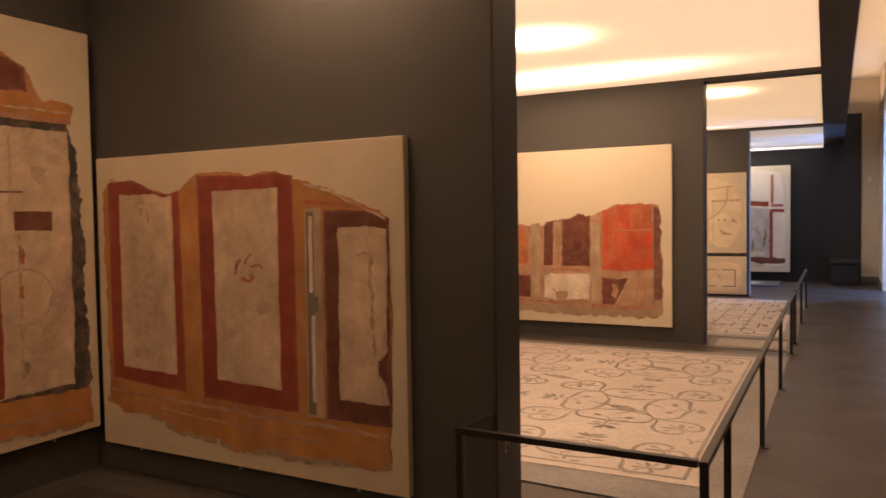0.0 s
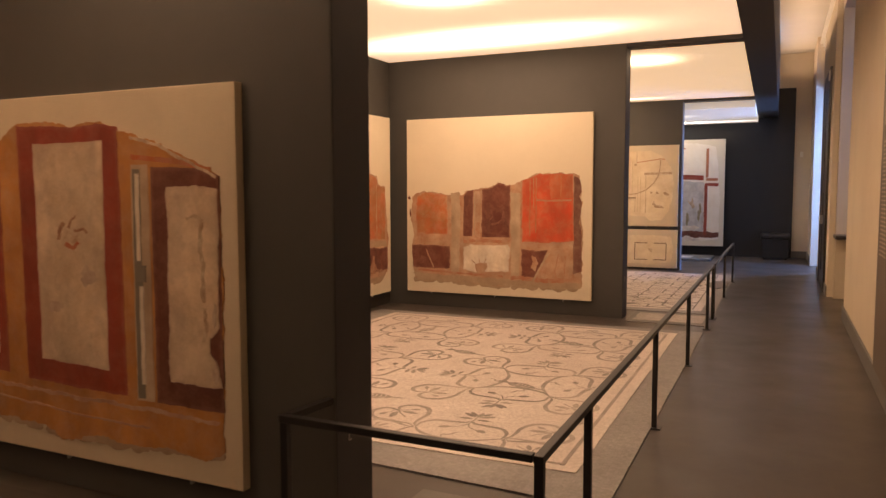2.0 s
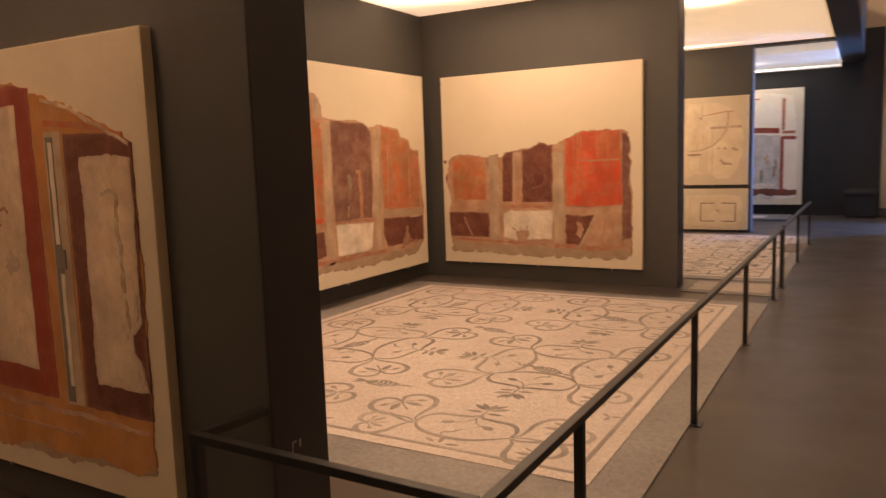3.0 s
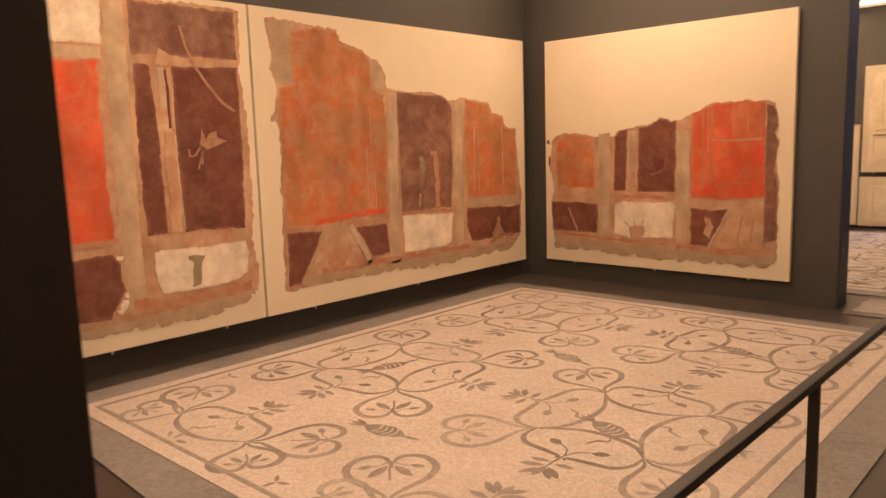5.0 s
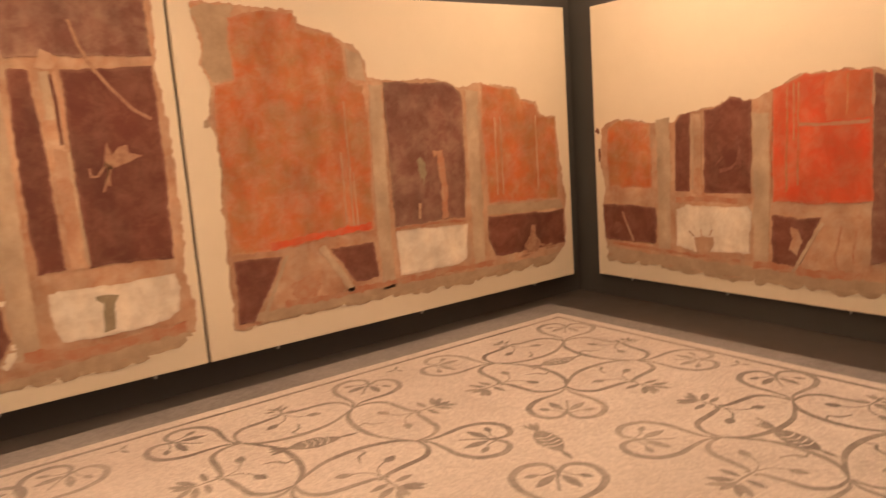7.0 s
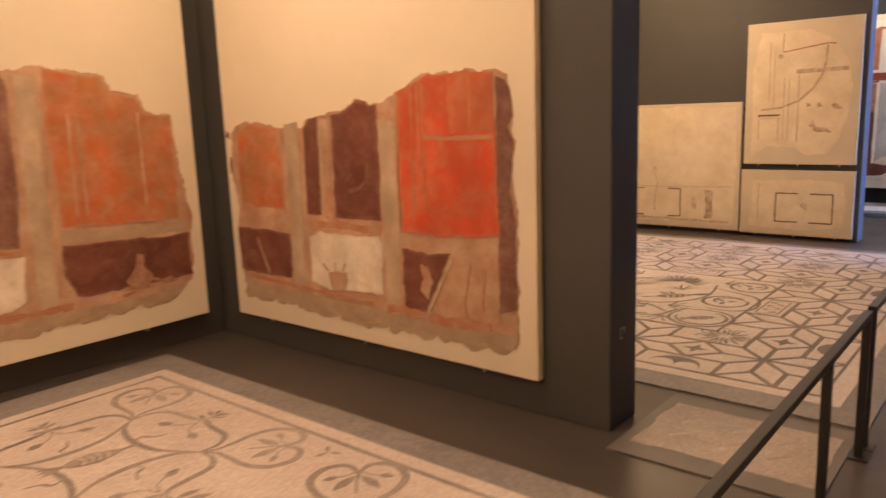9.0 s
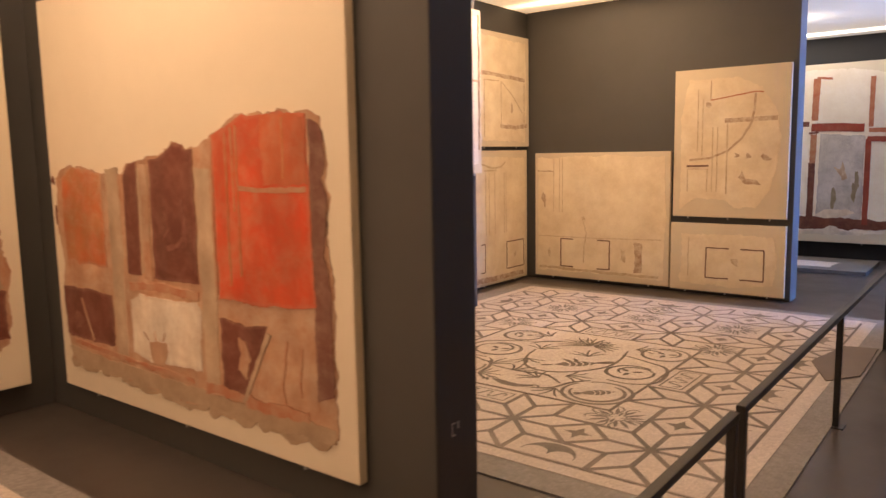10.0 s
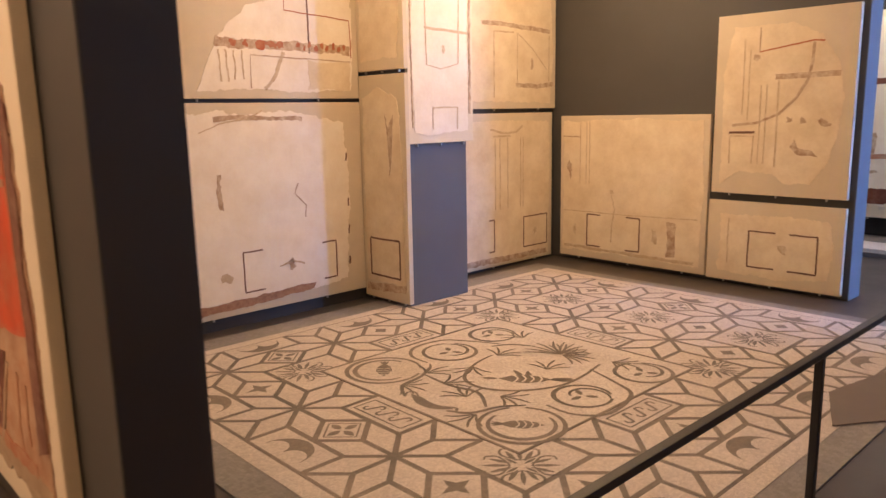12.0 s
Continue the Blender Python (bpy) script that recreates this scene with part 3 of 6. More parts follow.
    def line(self, name, material, pts, width, level=2, jitter=0.004, label=""):
        """A brushed line of even width through pts."""
        left, right = [], []
        for i, (u, v) in enumerate(pts):
            a, b = pts[max(0, i - 1)], pts[min(len(pts) - 1, i + 1)]
            d = math.hypot(b[0] - a[0], b[1] - a[1]) or 1
            nx, ny = -(b[1] - a[1]) / d * width / 2, (b[0] - a[0]) / d * width / 2
            left.append((u + nx, v + ny))
            right.append((u - nx, v - ny))
        return self.patch(name, material, left + right[::-1], level, jitter, label)

    def bracket(self, material, u0, u1, v0, v1, sides="ltrb", width=0.012):
        """The painted sides of a small square frame."""
        if "l" in sides:
            self.line("frame_line", material, [(u0, v0), (u0, v1)], width)
        if "r" in sides:
            self.line("frame_line", material, [(u1, v0), (u1, v1)], width)
        if "t" in sides:
            self.line("frame_line", material, [(u0, v1), (u1, v1)], width)
        if "b" in sides:
            self.line("frame_line", material, [(u0, v0), (u1, v0)], width)
        if "T" in sides:
            k = (u1 - u0) * 0.4
            self.line("frame_line", material, [(u0, v1), (u0 + k, v1)], width)
            self.line("frame_line", material, [(u0, v0), (u0 + k, v0)], width)
        if "U" in sides:
            k = (u1 - u0) * 0.4
            self.line("frame_line", material, [(u1 - k, v1), (u1, v1)], width)
            self.line("frame_line", material, [(u1 - k, v0), (u1, v0)], width)


def blot(cx, cy, rx, ry, n=14, wob=0.25, seed=1):
    r = random.Random(seed)
    return [(cx + rx * (1 + r.uniform(-wob, wob)) * math.cos(2 * math.pi * k / n), cy + ry * (1 + r.uniform(-wob, wob)) * math.sin(2 * math.pi * k / n)) for k in range(n)]


# second room, far wall
p = Panel("fresco_panel", 9.655, 0, -4.262, -1.758, 0.195, 2.48, "large beige board with a red and maroon fresco fragment", "fresco panels in the red room")
p.shift = (0.010, 0.014, 1.0, 0.0, 0.0)
p.patch("plaster_fragment", C_EARTH, [(-4.19, 1.44), (-4.11, 1.50), (-4.01, 1.52), (-3.78, 1.50), (-3.69, 1.47), (-3.46, 1.48), (-3.40, 1.53), (-3.06, 1.57), (-2.98, 1.625), (-2.90, 1.62), (-2.86, 1.585), (-2.79, 1.60), (-2.56, 1.69), (-2.42, 1.735), (-2.02, 1.735), (-1.93, 1.70), (-1.885, 1.51), (-1.905, 1.45), (-1.88, 1.38), (-1.91, 1.14), (-1.88, 0.98), (-1.88, 0.36), (-2.16, 0.33), (-2.52, 0.34), (-2.96, 0.31), (-3.32, 0.33), (-3.80, 0.35), (-4.15, 0.37), (-4.21, 0.79), (-4.17, 0.91), (-4.20, 1.2)], 1, 0.02, "worn earth-coloured plaster with a ragged edge")
p.patch("plaster_chip", C_MAROON, blot(-4.235, 1.435, 0.018, 0.022, 10, 0.3, 3), 1, 0.006)
p.patch("plaster_chip", C_MAROON, blot(-4.222, 1.23, 0.012, 0.05, 10, 0.3, 4), 1, 0.006)
p.patch("grey_edge", C_EDGE, [(-4.17, 0.44), (-3.4, 0.41), (-2.6, 0.39), (-1.89, 0.40), (-1.89, 0.33), (-2.2, 0.32), (-2.56, 0.33), (-2.93, 0.31), (-3.39, 0.33), (-4.1, 0.34)], 2, 0.014)
p.patch("red_field", C_ORANGE, [(-4.12, 0.96), (-3.67, 0.95), (-3.68, 1.465), (-3.78, 1.49), (-4.01, 1.51), (-4.12, 1.45), (-4.14, 1.2)], 3, 0.012)
p.patch("maroon_field", C_MAROON, [(-3.45, 0.935), (-3.32, 0.935), (-3.315, 1.535), (-3.39, 1.52), (-3.44, 1.455)], 3, 0.008)
p.patch("maroon_field", C_MAROON, [(-3.19, 0.93), (-2.81, 0.935), (-2.81, 1.59), (-2.87, 1.58), (-2.90, 1.615), (-2.97, 1.62), (-3.06, 1.565), (-3.19, 1.545)], 3, 0.009)
p.line("candelabrum_line", C_EARTH, [(-3.255, 0.92), (-3.245, 1.2), (-3.255, 1.52)], 0.075, 3.4, 0.010)
p.line("candelabrum_line", C_GREY, [(-3.30, 0.95), (-3.285, 1.2), (-3.295, 1.5)], 0.018, 3.8, 0.008)
p.line("garland_trace", C_SOFT, [(-2.915, 1.34), (-2.895, 1.24), (-2.915, 1.16), (-2.97, 1.115), (-3.06, 1.10)], 0.022, 4, 0.010)
p.patch("ornament_trace", C_SOFT, blot(-2.90, 1.19, 0.022, 0.07, 14, 0.4, 2), 4.2, 0.012)
p.line("garland_trace", C_SOFT, [(-3.07, 1.29), (-3.04, 1.20), (-3.09, 1.14)], 0.014, 4, 0.008)
p.patch("red_field", C_VERM, [(-2.65, 0.885), (-2.31, 0.88), (-1.985, 0.91), (-2.01, 1.725), (-2.42, 1.73), (-2.56, 1.685), (-2.65, 1.65)], 3, 0.011, "bright vermilion painted field")
p.patch("orange_quarter", C_REDORANGE, [(-2.29, 1.42), (-2.005, 1.435), (-2.02, 1.715), (-2.29, 1.72)], 3.6, 0.012)
p.line("pale_line", C_REDEARTH, [(-2.47, 1.405), (-2.25, 1.40), (-2.01, 1.41)], 0.022, 4, 0.006)
for u, a, b in ((-2.55, 0.95, 1.66), (-2.47, 1.0, 1.69), (-2.50, 1.3, 1.68), (-2.155, 1.45, 1.71)):
    p.line("pale_line", C_ORANGE, [(u, a), (u + 0.004, b)], 0.012, 4, 0.005)
p.line("pale_line", C_REDEARTH, [(-2.66, 0.90), (-2.665, 1.3), (-2.65, 1.62)], 0.014, 4, 0.007)
p.patch("maroon_edge", C_GREYRED, [(-1.99, 0.50), (-1.885, 0.54), (-1.89, 0.98), (-1.92, 1.14), (-1.89, 1.38), (-1.915, 1.45), (-1.895, 1.51), (-1.915, 1.64), (-1.945, 1.69), (-1.99, 1.70)], 3, 0.008)
p.line("red_band", C_REDEARTH, [(-2.8, 0.43), (-2.45, 0.41), (-2.05, 0.42)], 0.05, 3.2, 0.02)
p.lobes([(-4.12, 0.345), (-3.57, 0.35), (-3.32, 0.325), (-2.96, 0.315), (-2.52, 0.325), (-2.16, 0.325), (-1.93, 0.33)], 3)
p.rect("maroon_field", C_MAROON, -4.19, -3.645, 0.505, 0.80, 3, 0.014)
p.line("pale_line", C_EARTH, [(-3.98, 0.75), (-3.93, 0.63), (-3.87, 0.51)], 0.016, 4, 0.006)
p.patch("ornament_trace", C_SOFT, blot(-4.04, 0.60, 0.05, 0.06, 14, 0.45, 5), 4, 0.014)
p.line("red_band", C_REDEARTH, [(-3.45, 0.875), (-3.1, 0.885), (-2.82, 0.88)], 0.04, 3, 0.014)
p.patch("cream_field", C_CREAM, [(-3.44, 0.50), (-3.23, 0.475), (-2.82, 0.505), (-2.81, 0.80), (-2.84, 0.835), (-3.34, 0.835), (-3.45, 0.79)], 3, 0.012, "pale cream painted box")
p.patch("vase_motif", C_EARTH, [(-3.29, 0.585), (-3.20, 0.60), (-3.12, 0.60), (-3.11, 0.55), (-3.14, 0.50), (-3.15, 0.475), (-3.25, 0.475), (-3.27, 0.50)], 4, 0.008)
for pts in ([(-3.33, 0.63), (-3.28, 0.59)], [(-3.22, 0.60), (-3.23, 0.65)], [(-3.15, 0.60), (-3.13, 0.65)]):
    p.line("tendril_trace", C_EARTH, pts, 0.010, 4, 0.004)
p.patch("maroon_field", C_MAROON, [(-2.645, 0.78), (-2.30, 0.79), (-2.38, 0.64), (-2.48, 0.45), (-2.65, 0.43)], 3, 0.014)
p.patch("ornament_trace", C_EARTH, [(-2.52, 0.71), (-2.47, 0.70), (-2.43, 0.62), (-2.47, 0.52), (-2.53, 0.56), (-2.50, 0.63)], 4, 0.014)
p.line("pale_line", C_GREY, [(-2.30, 0.76), (-2.40, 0.58), (-2.50, 0.40)], 0.022, 3.4, 0.010)
for pts in ([(-2.18, 0.74), (-2.22, 0.55), (-2.21, 0.40)], [(-2.08, 0.72), (-2.10, 0.50)]):
    p.line("run_trace", C_REDEARTH, pts, 0.014, 2.5, 0.012)
p.line("red_band", C_REDEARTH, [(-4.10, 0.475), (-3.6, 0.455), (-2.9, 0.435)], 0.025, 3, 0.012)
for u in (-3.565, -2.74):
    p.line("pale_pilaster", C_GREY, [(u, 0.45), (u + 0.01, 1.0), (u, 1.5)], 0.12, 2, 0.012)

# second room, outer wall
p = Panel("fresco_panel", -4.445, 90, 6.215, 9.525, 0.192, 2.50, "large beige board with an orange-red fresco fragment", "fresco panels in the red room")
p.patch("plaster_fragment", C_EARTH, [(6.39, 0.37), (6.40, 0.95), (6.42, 1.61), (6.37, 1.70), (6.42, 1.93), (6.36, 2.05), (6.39, 2.19), (6.34, 2.40), (6.42, 2.43), (6.69, 2.42), (7.02, 2.39), (7.04, 2.295), (7.28, 2.25), (7.46, 2.16), (7.52, 2.08), (7.54, 1.965), (7.66, 1.935), (8.23, 1.915), (8.36, 1.865), (8.57, 1.895), (8.91, 1.855), (8.99, 1.755), (9.15, 1.725), (9.18, 1.62), (9.37, 1.595), (9.40, 1.2), (9.45, 0.90), (9.43, 0.47), (9.30, 0.365), (8.43, 0.37), (7.97, 0.365), (7.52, 0.40), (6.82, 0.375)], 1, 0.02, "worn earth-coloured plaster with a ragged edge")
p.patch("plaster_chip", C_EDGE, blot(6.365, 1.69, 0.02, 0.025, 10, 0.3, 6), 1, 0.006)
p.patch("grey_edge", C_EDGE, [(6.35, 2.40), (6.42, 2.42), (6.62, 2.415), (6.58, 2.31), (6.56, 1.97), (6.44, 1.94), (6.37, 2.05), (6.40, 2.19)], 2, 0.012)
p.patch("grey_edge", C_EDGE, [(6.42, 0.45), (7.4, 0.45), (8.4, 0.42), (9.35, 0.42), (9.28, 0.36), (8.43, 0.365), (7.97, 0.36), (7.52, 0.39), (6.6, 0.37)], 2, 0.014)
p.patch("orange_field", C_ORANGE, [(6.42, 0.85), (6.89, 0.845), (7.14, 0.87), (7.50, 0.87), (7.52, 1.60), (7.50, 1.90), (7.37, 1.94), (7.37, 2.165), (7.28, 2.235), (7.03, 2.28), (7.01, 2.38), (6.80, 2.385), (6.56, 2.33), (6.565, 1.96), (6.43, 1.93), (6.42, 1.6)], 3, 0.013, "mottled orange-red painted field")
p.patch("pale_plaster", C_GREY, [(7.39, 2.155), (7.50, 2.10), (7.53, 1.93), (7.385, 1.955)], 3, 0.010)
for u, a, b in ((7.27, 0.95, 1.45), (7.33, 0.92, 1.80), (7.36, 0.92, 1.30)):
    p.line("pale_line", C_EARTH, [(u, a), (u + 0.004, (a + b) / 2), (u, b)], 0.011, 4, 0.006)
p.line("red_band", C_VERM, [(6.7, 0.875), (7.1, 0.895), (7.48, 0.91)], 0.045, 3.5, 0.018)
p.patch("grey_maroon_field", C_GREYRED, [(7.68, 0.865), (8.33, 0.865), (8.36, 1.13), (8.37, 1.82), (8.25, 1.90), (7.89, 1.915), (7.66, 1.92), (7.67, 1.39)], 3, 0.011)
p.patch("ornament_trace", C_OLIVE, blot(7.95, 1.28, 0.045, 0.10, 14, 0.4, 8), 3.5, 0.016)
p.line("pale_line", C_REDEARTH, [(8.06, 1.37), (8.13, 1.38), (8.15, 1.1), (8.13, 0.87)], 0.06, 4, 0.014)
p.line("pale_line", C_EARTH, [(7.90, 0.90), (7.91, 1.02)], 0.022, 4, 0.008)
p.patch("orange_field", C_ORANGE, [(8.58, 0.94), (9.36, 0.89), (9.36, 1.585), (9.17, 1.605), (9.13, 1.71), (8.98, 1.745), (8.91, 1.84), (8.57, 1.88), (8.555, 1.57)], 3, 0.011)
for u in (8.68, 8.74, 9.13):
    p.line("pale_line", C_EARTH, [(u, 1.0), (u + 0.005, 1.62)], 0.013, 4, 0.006)
p.patch("grey_edge", C_EDGE, [(8.56, 0.92), (9.38, 0.885), (9.42, 0.80), (8.56, 0.845)], 2, 0.012)
p.patch("maroon_field", C_MAROON, [(6.44, 0.815), (6.77, 0.79), (6.66, 0.60), (6.53, 0.40), (6.42, 0.39)], 3, 0.012)
p.patch("maroon_field", C_MAROON, [(7.13, 0.79), (7.47, 0.785), (7.50, 0.525), (7.31, 0.515)], 3, 0.012)
p.line("pale_line", C_GREY, [(7.06, 0.81), (7.17, 0.64), (7.28, 0.46)], 0.05, 3.2, 0.012)
p.line("pale_line", C_GREY, [(6.80, 0.80), (6.70, 0.60), (6.59, 0.40)], 0.022, 3.4, 0.008)
p.patch("red_stain", C_REDEARTH, blot(6.93, 0.56, 0.12, 0.08, 16, 0.4, 9), 2.5, 0.02)
p.patch("cream_field", C_CREAM, [(7.68, 0.84), (8.34, 0.805), (8.32, 0.53), (8.22, 0.50), (7.69, 0.505)], 3, 0.012, "pale cream painted box")
p.patch("maroon_field", C_MAROON, [(8.555, 0.83), (9.42, 0.79), (9.42, 0.50), (8.93, 0.49), (8.63, 0.505), (8.56, 0.63)], 3, 0.012)
p.patch("ornament_trace", C_FADED, [(9.01, 0.62), (9.03, 0.71), (9.08, 0.70), (9.07, 0.63), (9.13, 0.54), (9.08, 0.46), (8.97, 0.47), (8.94, 0.54)], 4, 0.008)
for pts in ([(9.10, 0.53), (9.18, 0.50), (9.26, 0.515)], [(9.0, 0.46), (8.9, 0.455)], [(9.20, 0.48), (9.30, 0.49)]):
    p.line("ornament_trace", C_FADED, pts, 0.018, 4, 0.008)
p.line("pale_pilaster", C_GREY, [(7.58, 0.42), (7.58, 1.2), (7.60, 1.9)], 0.11, 2, 0.012)
p.line("pale_pilaster", C_GREY, [(8.455, 0.42), (8.455, 1.2), (8.47, 1.84)], 0.12, 2, 0.012)
p.line("red_band", C_REDEARTH, [(6.75, 0.47), (7.4, 0.455), (8.1, 0.46), (8.6, 0.45)], 0.04, 3.2, 0.02)
p.line("red_band", C_REDEARTH, [(7.68, 0.855), (8.0, 0.85), (8.33, 0.83)], 0.02, 4, 0.010)
p.lobes([(6.46, 0.39), (7.52, 0.39), (7.97, 0.365), (8.43, 0.37), (9.28, 0.37)], 5)

p = Panel("fresco_panel", -4.445, 90, 3.86, 6.195, 0.192, 2.50, "large beige board with vermilion and maroon fresco fields", "fresco panels in the red room")
p.patch("plaster_fragment", C_EARTH, [(3.90, 0.30), (3.89, 1.4), (3.90, 2.42), (4.6, 2.44), (5.3, 2.45), (6.12, 2.45), (6.12, 2.20), (6.095, 2.03), (6.13, 1.80), (6.14, 1.25), (6.12, 0.82), (6.15, 0.56), (6.14, 0.41), (5.92, 0.40), (5.78, 0.34), (5.54, 0.36), (5.31, 0.33), (5.04, 0.33), (4.72, 0.34), (4.3, 0.35)], 1, 0.02, "worn earth-coloured plaster with a ragged edge")
p.patch("grey_edge", C_EDGE, [(3.92, 0.37), (4.6, 0.37), (5.3, 0.37), (6.1, 0.44), (6.12, 0.40), (5.78, 0.335), (5.4, 0.33), (5.1, 0.325), (4.7, 0.325), (3.95, 0.30)], 2, 0.014)
p.line("red_band", C_REDEARTH, [(5.2, 0.455), (5.6, 0.43), (6.08, 0.465)], 0.06, 3.2, 0.022)
p.lobes([(3.95, 0.32), (4.7, 0.33), (5.1, 0.335), (5.4, 0.325), (5.78, 0.33), (6.08, 0.40)], 7)
p.rect("red_field", C_VERM, 3.95, 5.09, 0.91, 2.04, 3, 0.013, "bright vermilion painted field")
p.patch("cream_field", C_CREAM, [(3.95, 2.13), (5.12, 2.14), (5.14, 2.42), (3.95, 2.41)], 3, 0.014)
p.line("grey_band", C_GREY, [(3.95, 2.085), (5.12, 2.09)], 0.07, 2, 0.01)
p.line("pale_pilaster", C_GREY, [(5.21, 0.45), (5.21, 1.4), (5.22, 2.42)], 0.13, 2, 0.010)
p.rect("maroon_field", C_GREYRED, 5.32, 6.08, 2.10, 2.43, 3, 0.014)
p.patch("maroon_field", C_MAROON, [(5.32, 0.92), (5.46, 0.92), (5.45, 1.5), (5.43, 2.03), (5.32, 2.03), (5.31, 1.5)], 3, 0.010)
p.patch("maroon_field", C_MAROON, [(5.585, 0.92), (6.06, 0.90), (6.085, 1.5), (6.075, 2.045), (5.58, 2.03)], 3, 0.011)
p.line("candelabrum_line", C_EARTH, [(5.53, 0.91), (5.53, 1.3), (5.535, 1.6)], 0.085, 3.6, 0.014)
p.line("candelabrum_line", C_GREY, [(5.50, 1.76), (5.50, 1.9), (5.495, 2.02)], 0.045, 3.7, 0.008)
p.line("candelabrum_line", C_EARTH, [(5.565, 1.6), (5.565, 1.82), (5.55, 2.02)], 0.02, 3.8, 0.006)
p.line("candelabrum_line", C_MAROON, [(5.54, 1.62), (5.538, 1.85), (5.53, 2.0)], 0.014, 4.2, 0.004)
p.line("candelabrum_line", C_GREY, [(5.585, 0.93), (5.57, 1.3), (5.565, 1.58)], 0.014, 4, 0.006)
p.patch("capital_trace", C_EARTH, [(5.46, 2.04), (5.54, 2.035), (5.58, 2.085), (5.50, 2.14)], 4, 0.012)
p.line("garland_line", C_FADED, [(5.66, 2.30), (5.70, 2.15), (5.76, 2.02), (5.85, 1.90), (5.94, 1.80), (6.04, 1.74)], 0.018, 4, 0.006)
p.patch("ornament_trace", C_FADED, [(5.77, 1.62), (5.79, 1.54), (5.83, 1.59), (5.88, 1.60), (5.885, 1.555), (5.96, 1.53), (5.88, 1.50), (5.82, 1.475), (5.76, 1.46), (5.74, 1.49)], 4, 0.006)
for pts in ([(5.77, 1.49), (5.75, 1.42), (5.72, 1.34)], [(5.78, 1.48), (5.76, 1.42), (5.755, 1.37)], [(5.76, 1.50), (5.70, 1.43), (5.665, 1.43), (5.66, 1.48)]):
    p.line("ornament_trace", C_FADED, pts, 0.014, 4, 0.004)
p.patch("maroon_field", C_MAROON, [(3.95, 0.81), (4.74, 0.81), (5.08, 0.825), (5.12, 0.77), (5.14, 0.59), (5.10, 0.50), (5.03, 0.41), (4.69, 0.42), (3.95, 0.43)], 3, 0.014)
p.patch("ornament_trace", C_SOFT, [(4.57, 0.70), (4.59, 0.62), (4.68, 0.605), (4.71, 0.55), (4.63, 0.52), (4.58, 0.57)], 4, 0.012)
for k, (u, v) in enumerate(((4.66, 0.48), (4.74, 0.47), (4.60, 0.47), (4.80, 0.52))):
    p.patch("ornament_trace", C_SOFT, blot(u, v, 0.035, 0.02, 10, 0.5, 90 + k), 4, 0.014)
p.patch("white_chip", C_CREAM, [(5.10, 0.805), (5.15, 0.805), (5.14, 0.775), (5.10, 0.78)], 5, 0.008)
for k, (u, v, ru, rv) in enumerate(((5.12, 0.49, 0.025, 0.04), (5.09, 0.45, 0.02, 0.02), (5.15, 0.54, 0.012, 0.02))):
    p.patch("white_chip", C_CREAM, blot(u, v, ru, rv, 11, 0.5, 95 + k), 5, 0.010)
p.patch("cream_field", C_CREAM, [(5.35, 0.81), (5.67, 0.80), (6.05, 0.80), (6.075, 0.71), (6.05, 0.575), (5.98, 0.52), (5.69, 0.50), (5.39, 0.51), (5.355, 0.60)], 3, 0.010, "pale cream painted box")
p.patch("vase_motif", C_OLIVE, [(5.59, 0.74), (5.64, 0.745), (5.72, 0.73), (5.69, 0.685), (5.675, 0.53), (5.61, 0.525), (5.63, 0.69), (5.59, 0.72)], 4, 0.006)
p.line("red_band", C_REDEARTH, [(4.0, 0.88), (4.6, 0.885), (5.12, 0.90)], 0.035, 4, 0.012)

# first room
p = Panel("fresco_panel", 3.353, 0, -4.145, -1.854, 0.185, 2.012, "beige board with a fresco of white fields in red frames", "fresco panels in the dim room", canvas=M_CANVAS_DARK)
p.patch("plaster_fragment", C_OCHRE, [(-4.07, 0.47), (-4.08, 1.80), (-4.0, 1.87), (-3.81, 1.868), (-3.62, 1.79), (-3.50, 1.77), (-3.40, 1.79), (-3.27, 1.885), (-3.2, 1.89), (-2.87, 1.862), (-2.67, 1.875), (-2.56, 1.82), (-2.48, 1.80), (-2.335, 1.765), (-2.16, 1.692), (-2.05, 1.65), (-1.945, 1.60), (-1.95, 0.36), (-2.06, 0.295), (-2.30, 0.33), (-2.47, 0.30), (-2.72, 0.32), (-3.0, 0.275), (-3.22, 0.345), (-3.44, 0.33), (-3.68, 0.41), (-3.92, 0.41)], 1, 0.018, "ochre painted plaster with a ragged edge")
p.patch("red_frame", C_CRIMSON, [(-4.03, 0.62), (-3.39, 0.582), (-3.41, 1.785), (-3.50, 1.765), (-3.62, 1.785), (-3.81, 1.862), (-4.03, 1.852)], 2, 0.006)
p.patch("white_field", C_WHITE, [(-3.93, 0.695), (-3.46, 0.68), (-3.465, 1.762), (-3.53, 1.752), (-3.62, 1.772), (-3.925, 1.775)], 3, 0.006)
p.patch("ornament_trace", C_FAINT2, blot(-3.71, 1.18, 0.08, 0.20, seed=12, wob=0.3), 3.5, 0.010)
p.line("ornament_trace", C_STAIN, [(-3.79, 1.60), (-3.77, 1.70), (-3.73, 1.73), (-3.69, 1.70), (-3.67, 1.60)], 0.012, 4, 0.008)
p.patch("ornament_trace", C_STAIN, blot(-3.73, 1.66, 0.022, 0.04, seed=13, wob=0.4), 4, 0.01)
p.patch("red_frame", C_CRIMSON, [(-3.245, 0.565), (-2.542, 0.545), (-2.555, 1.845), (-2.68, 1.86), (-2.87, 1.848), (-3.255, 1.872)], 2, 0.006)
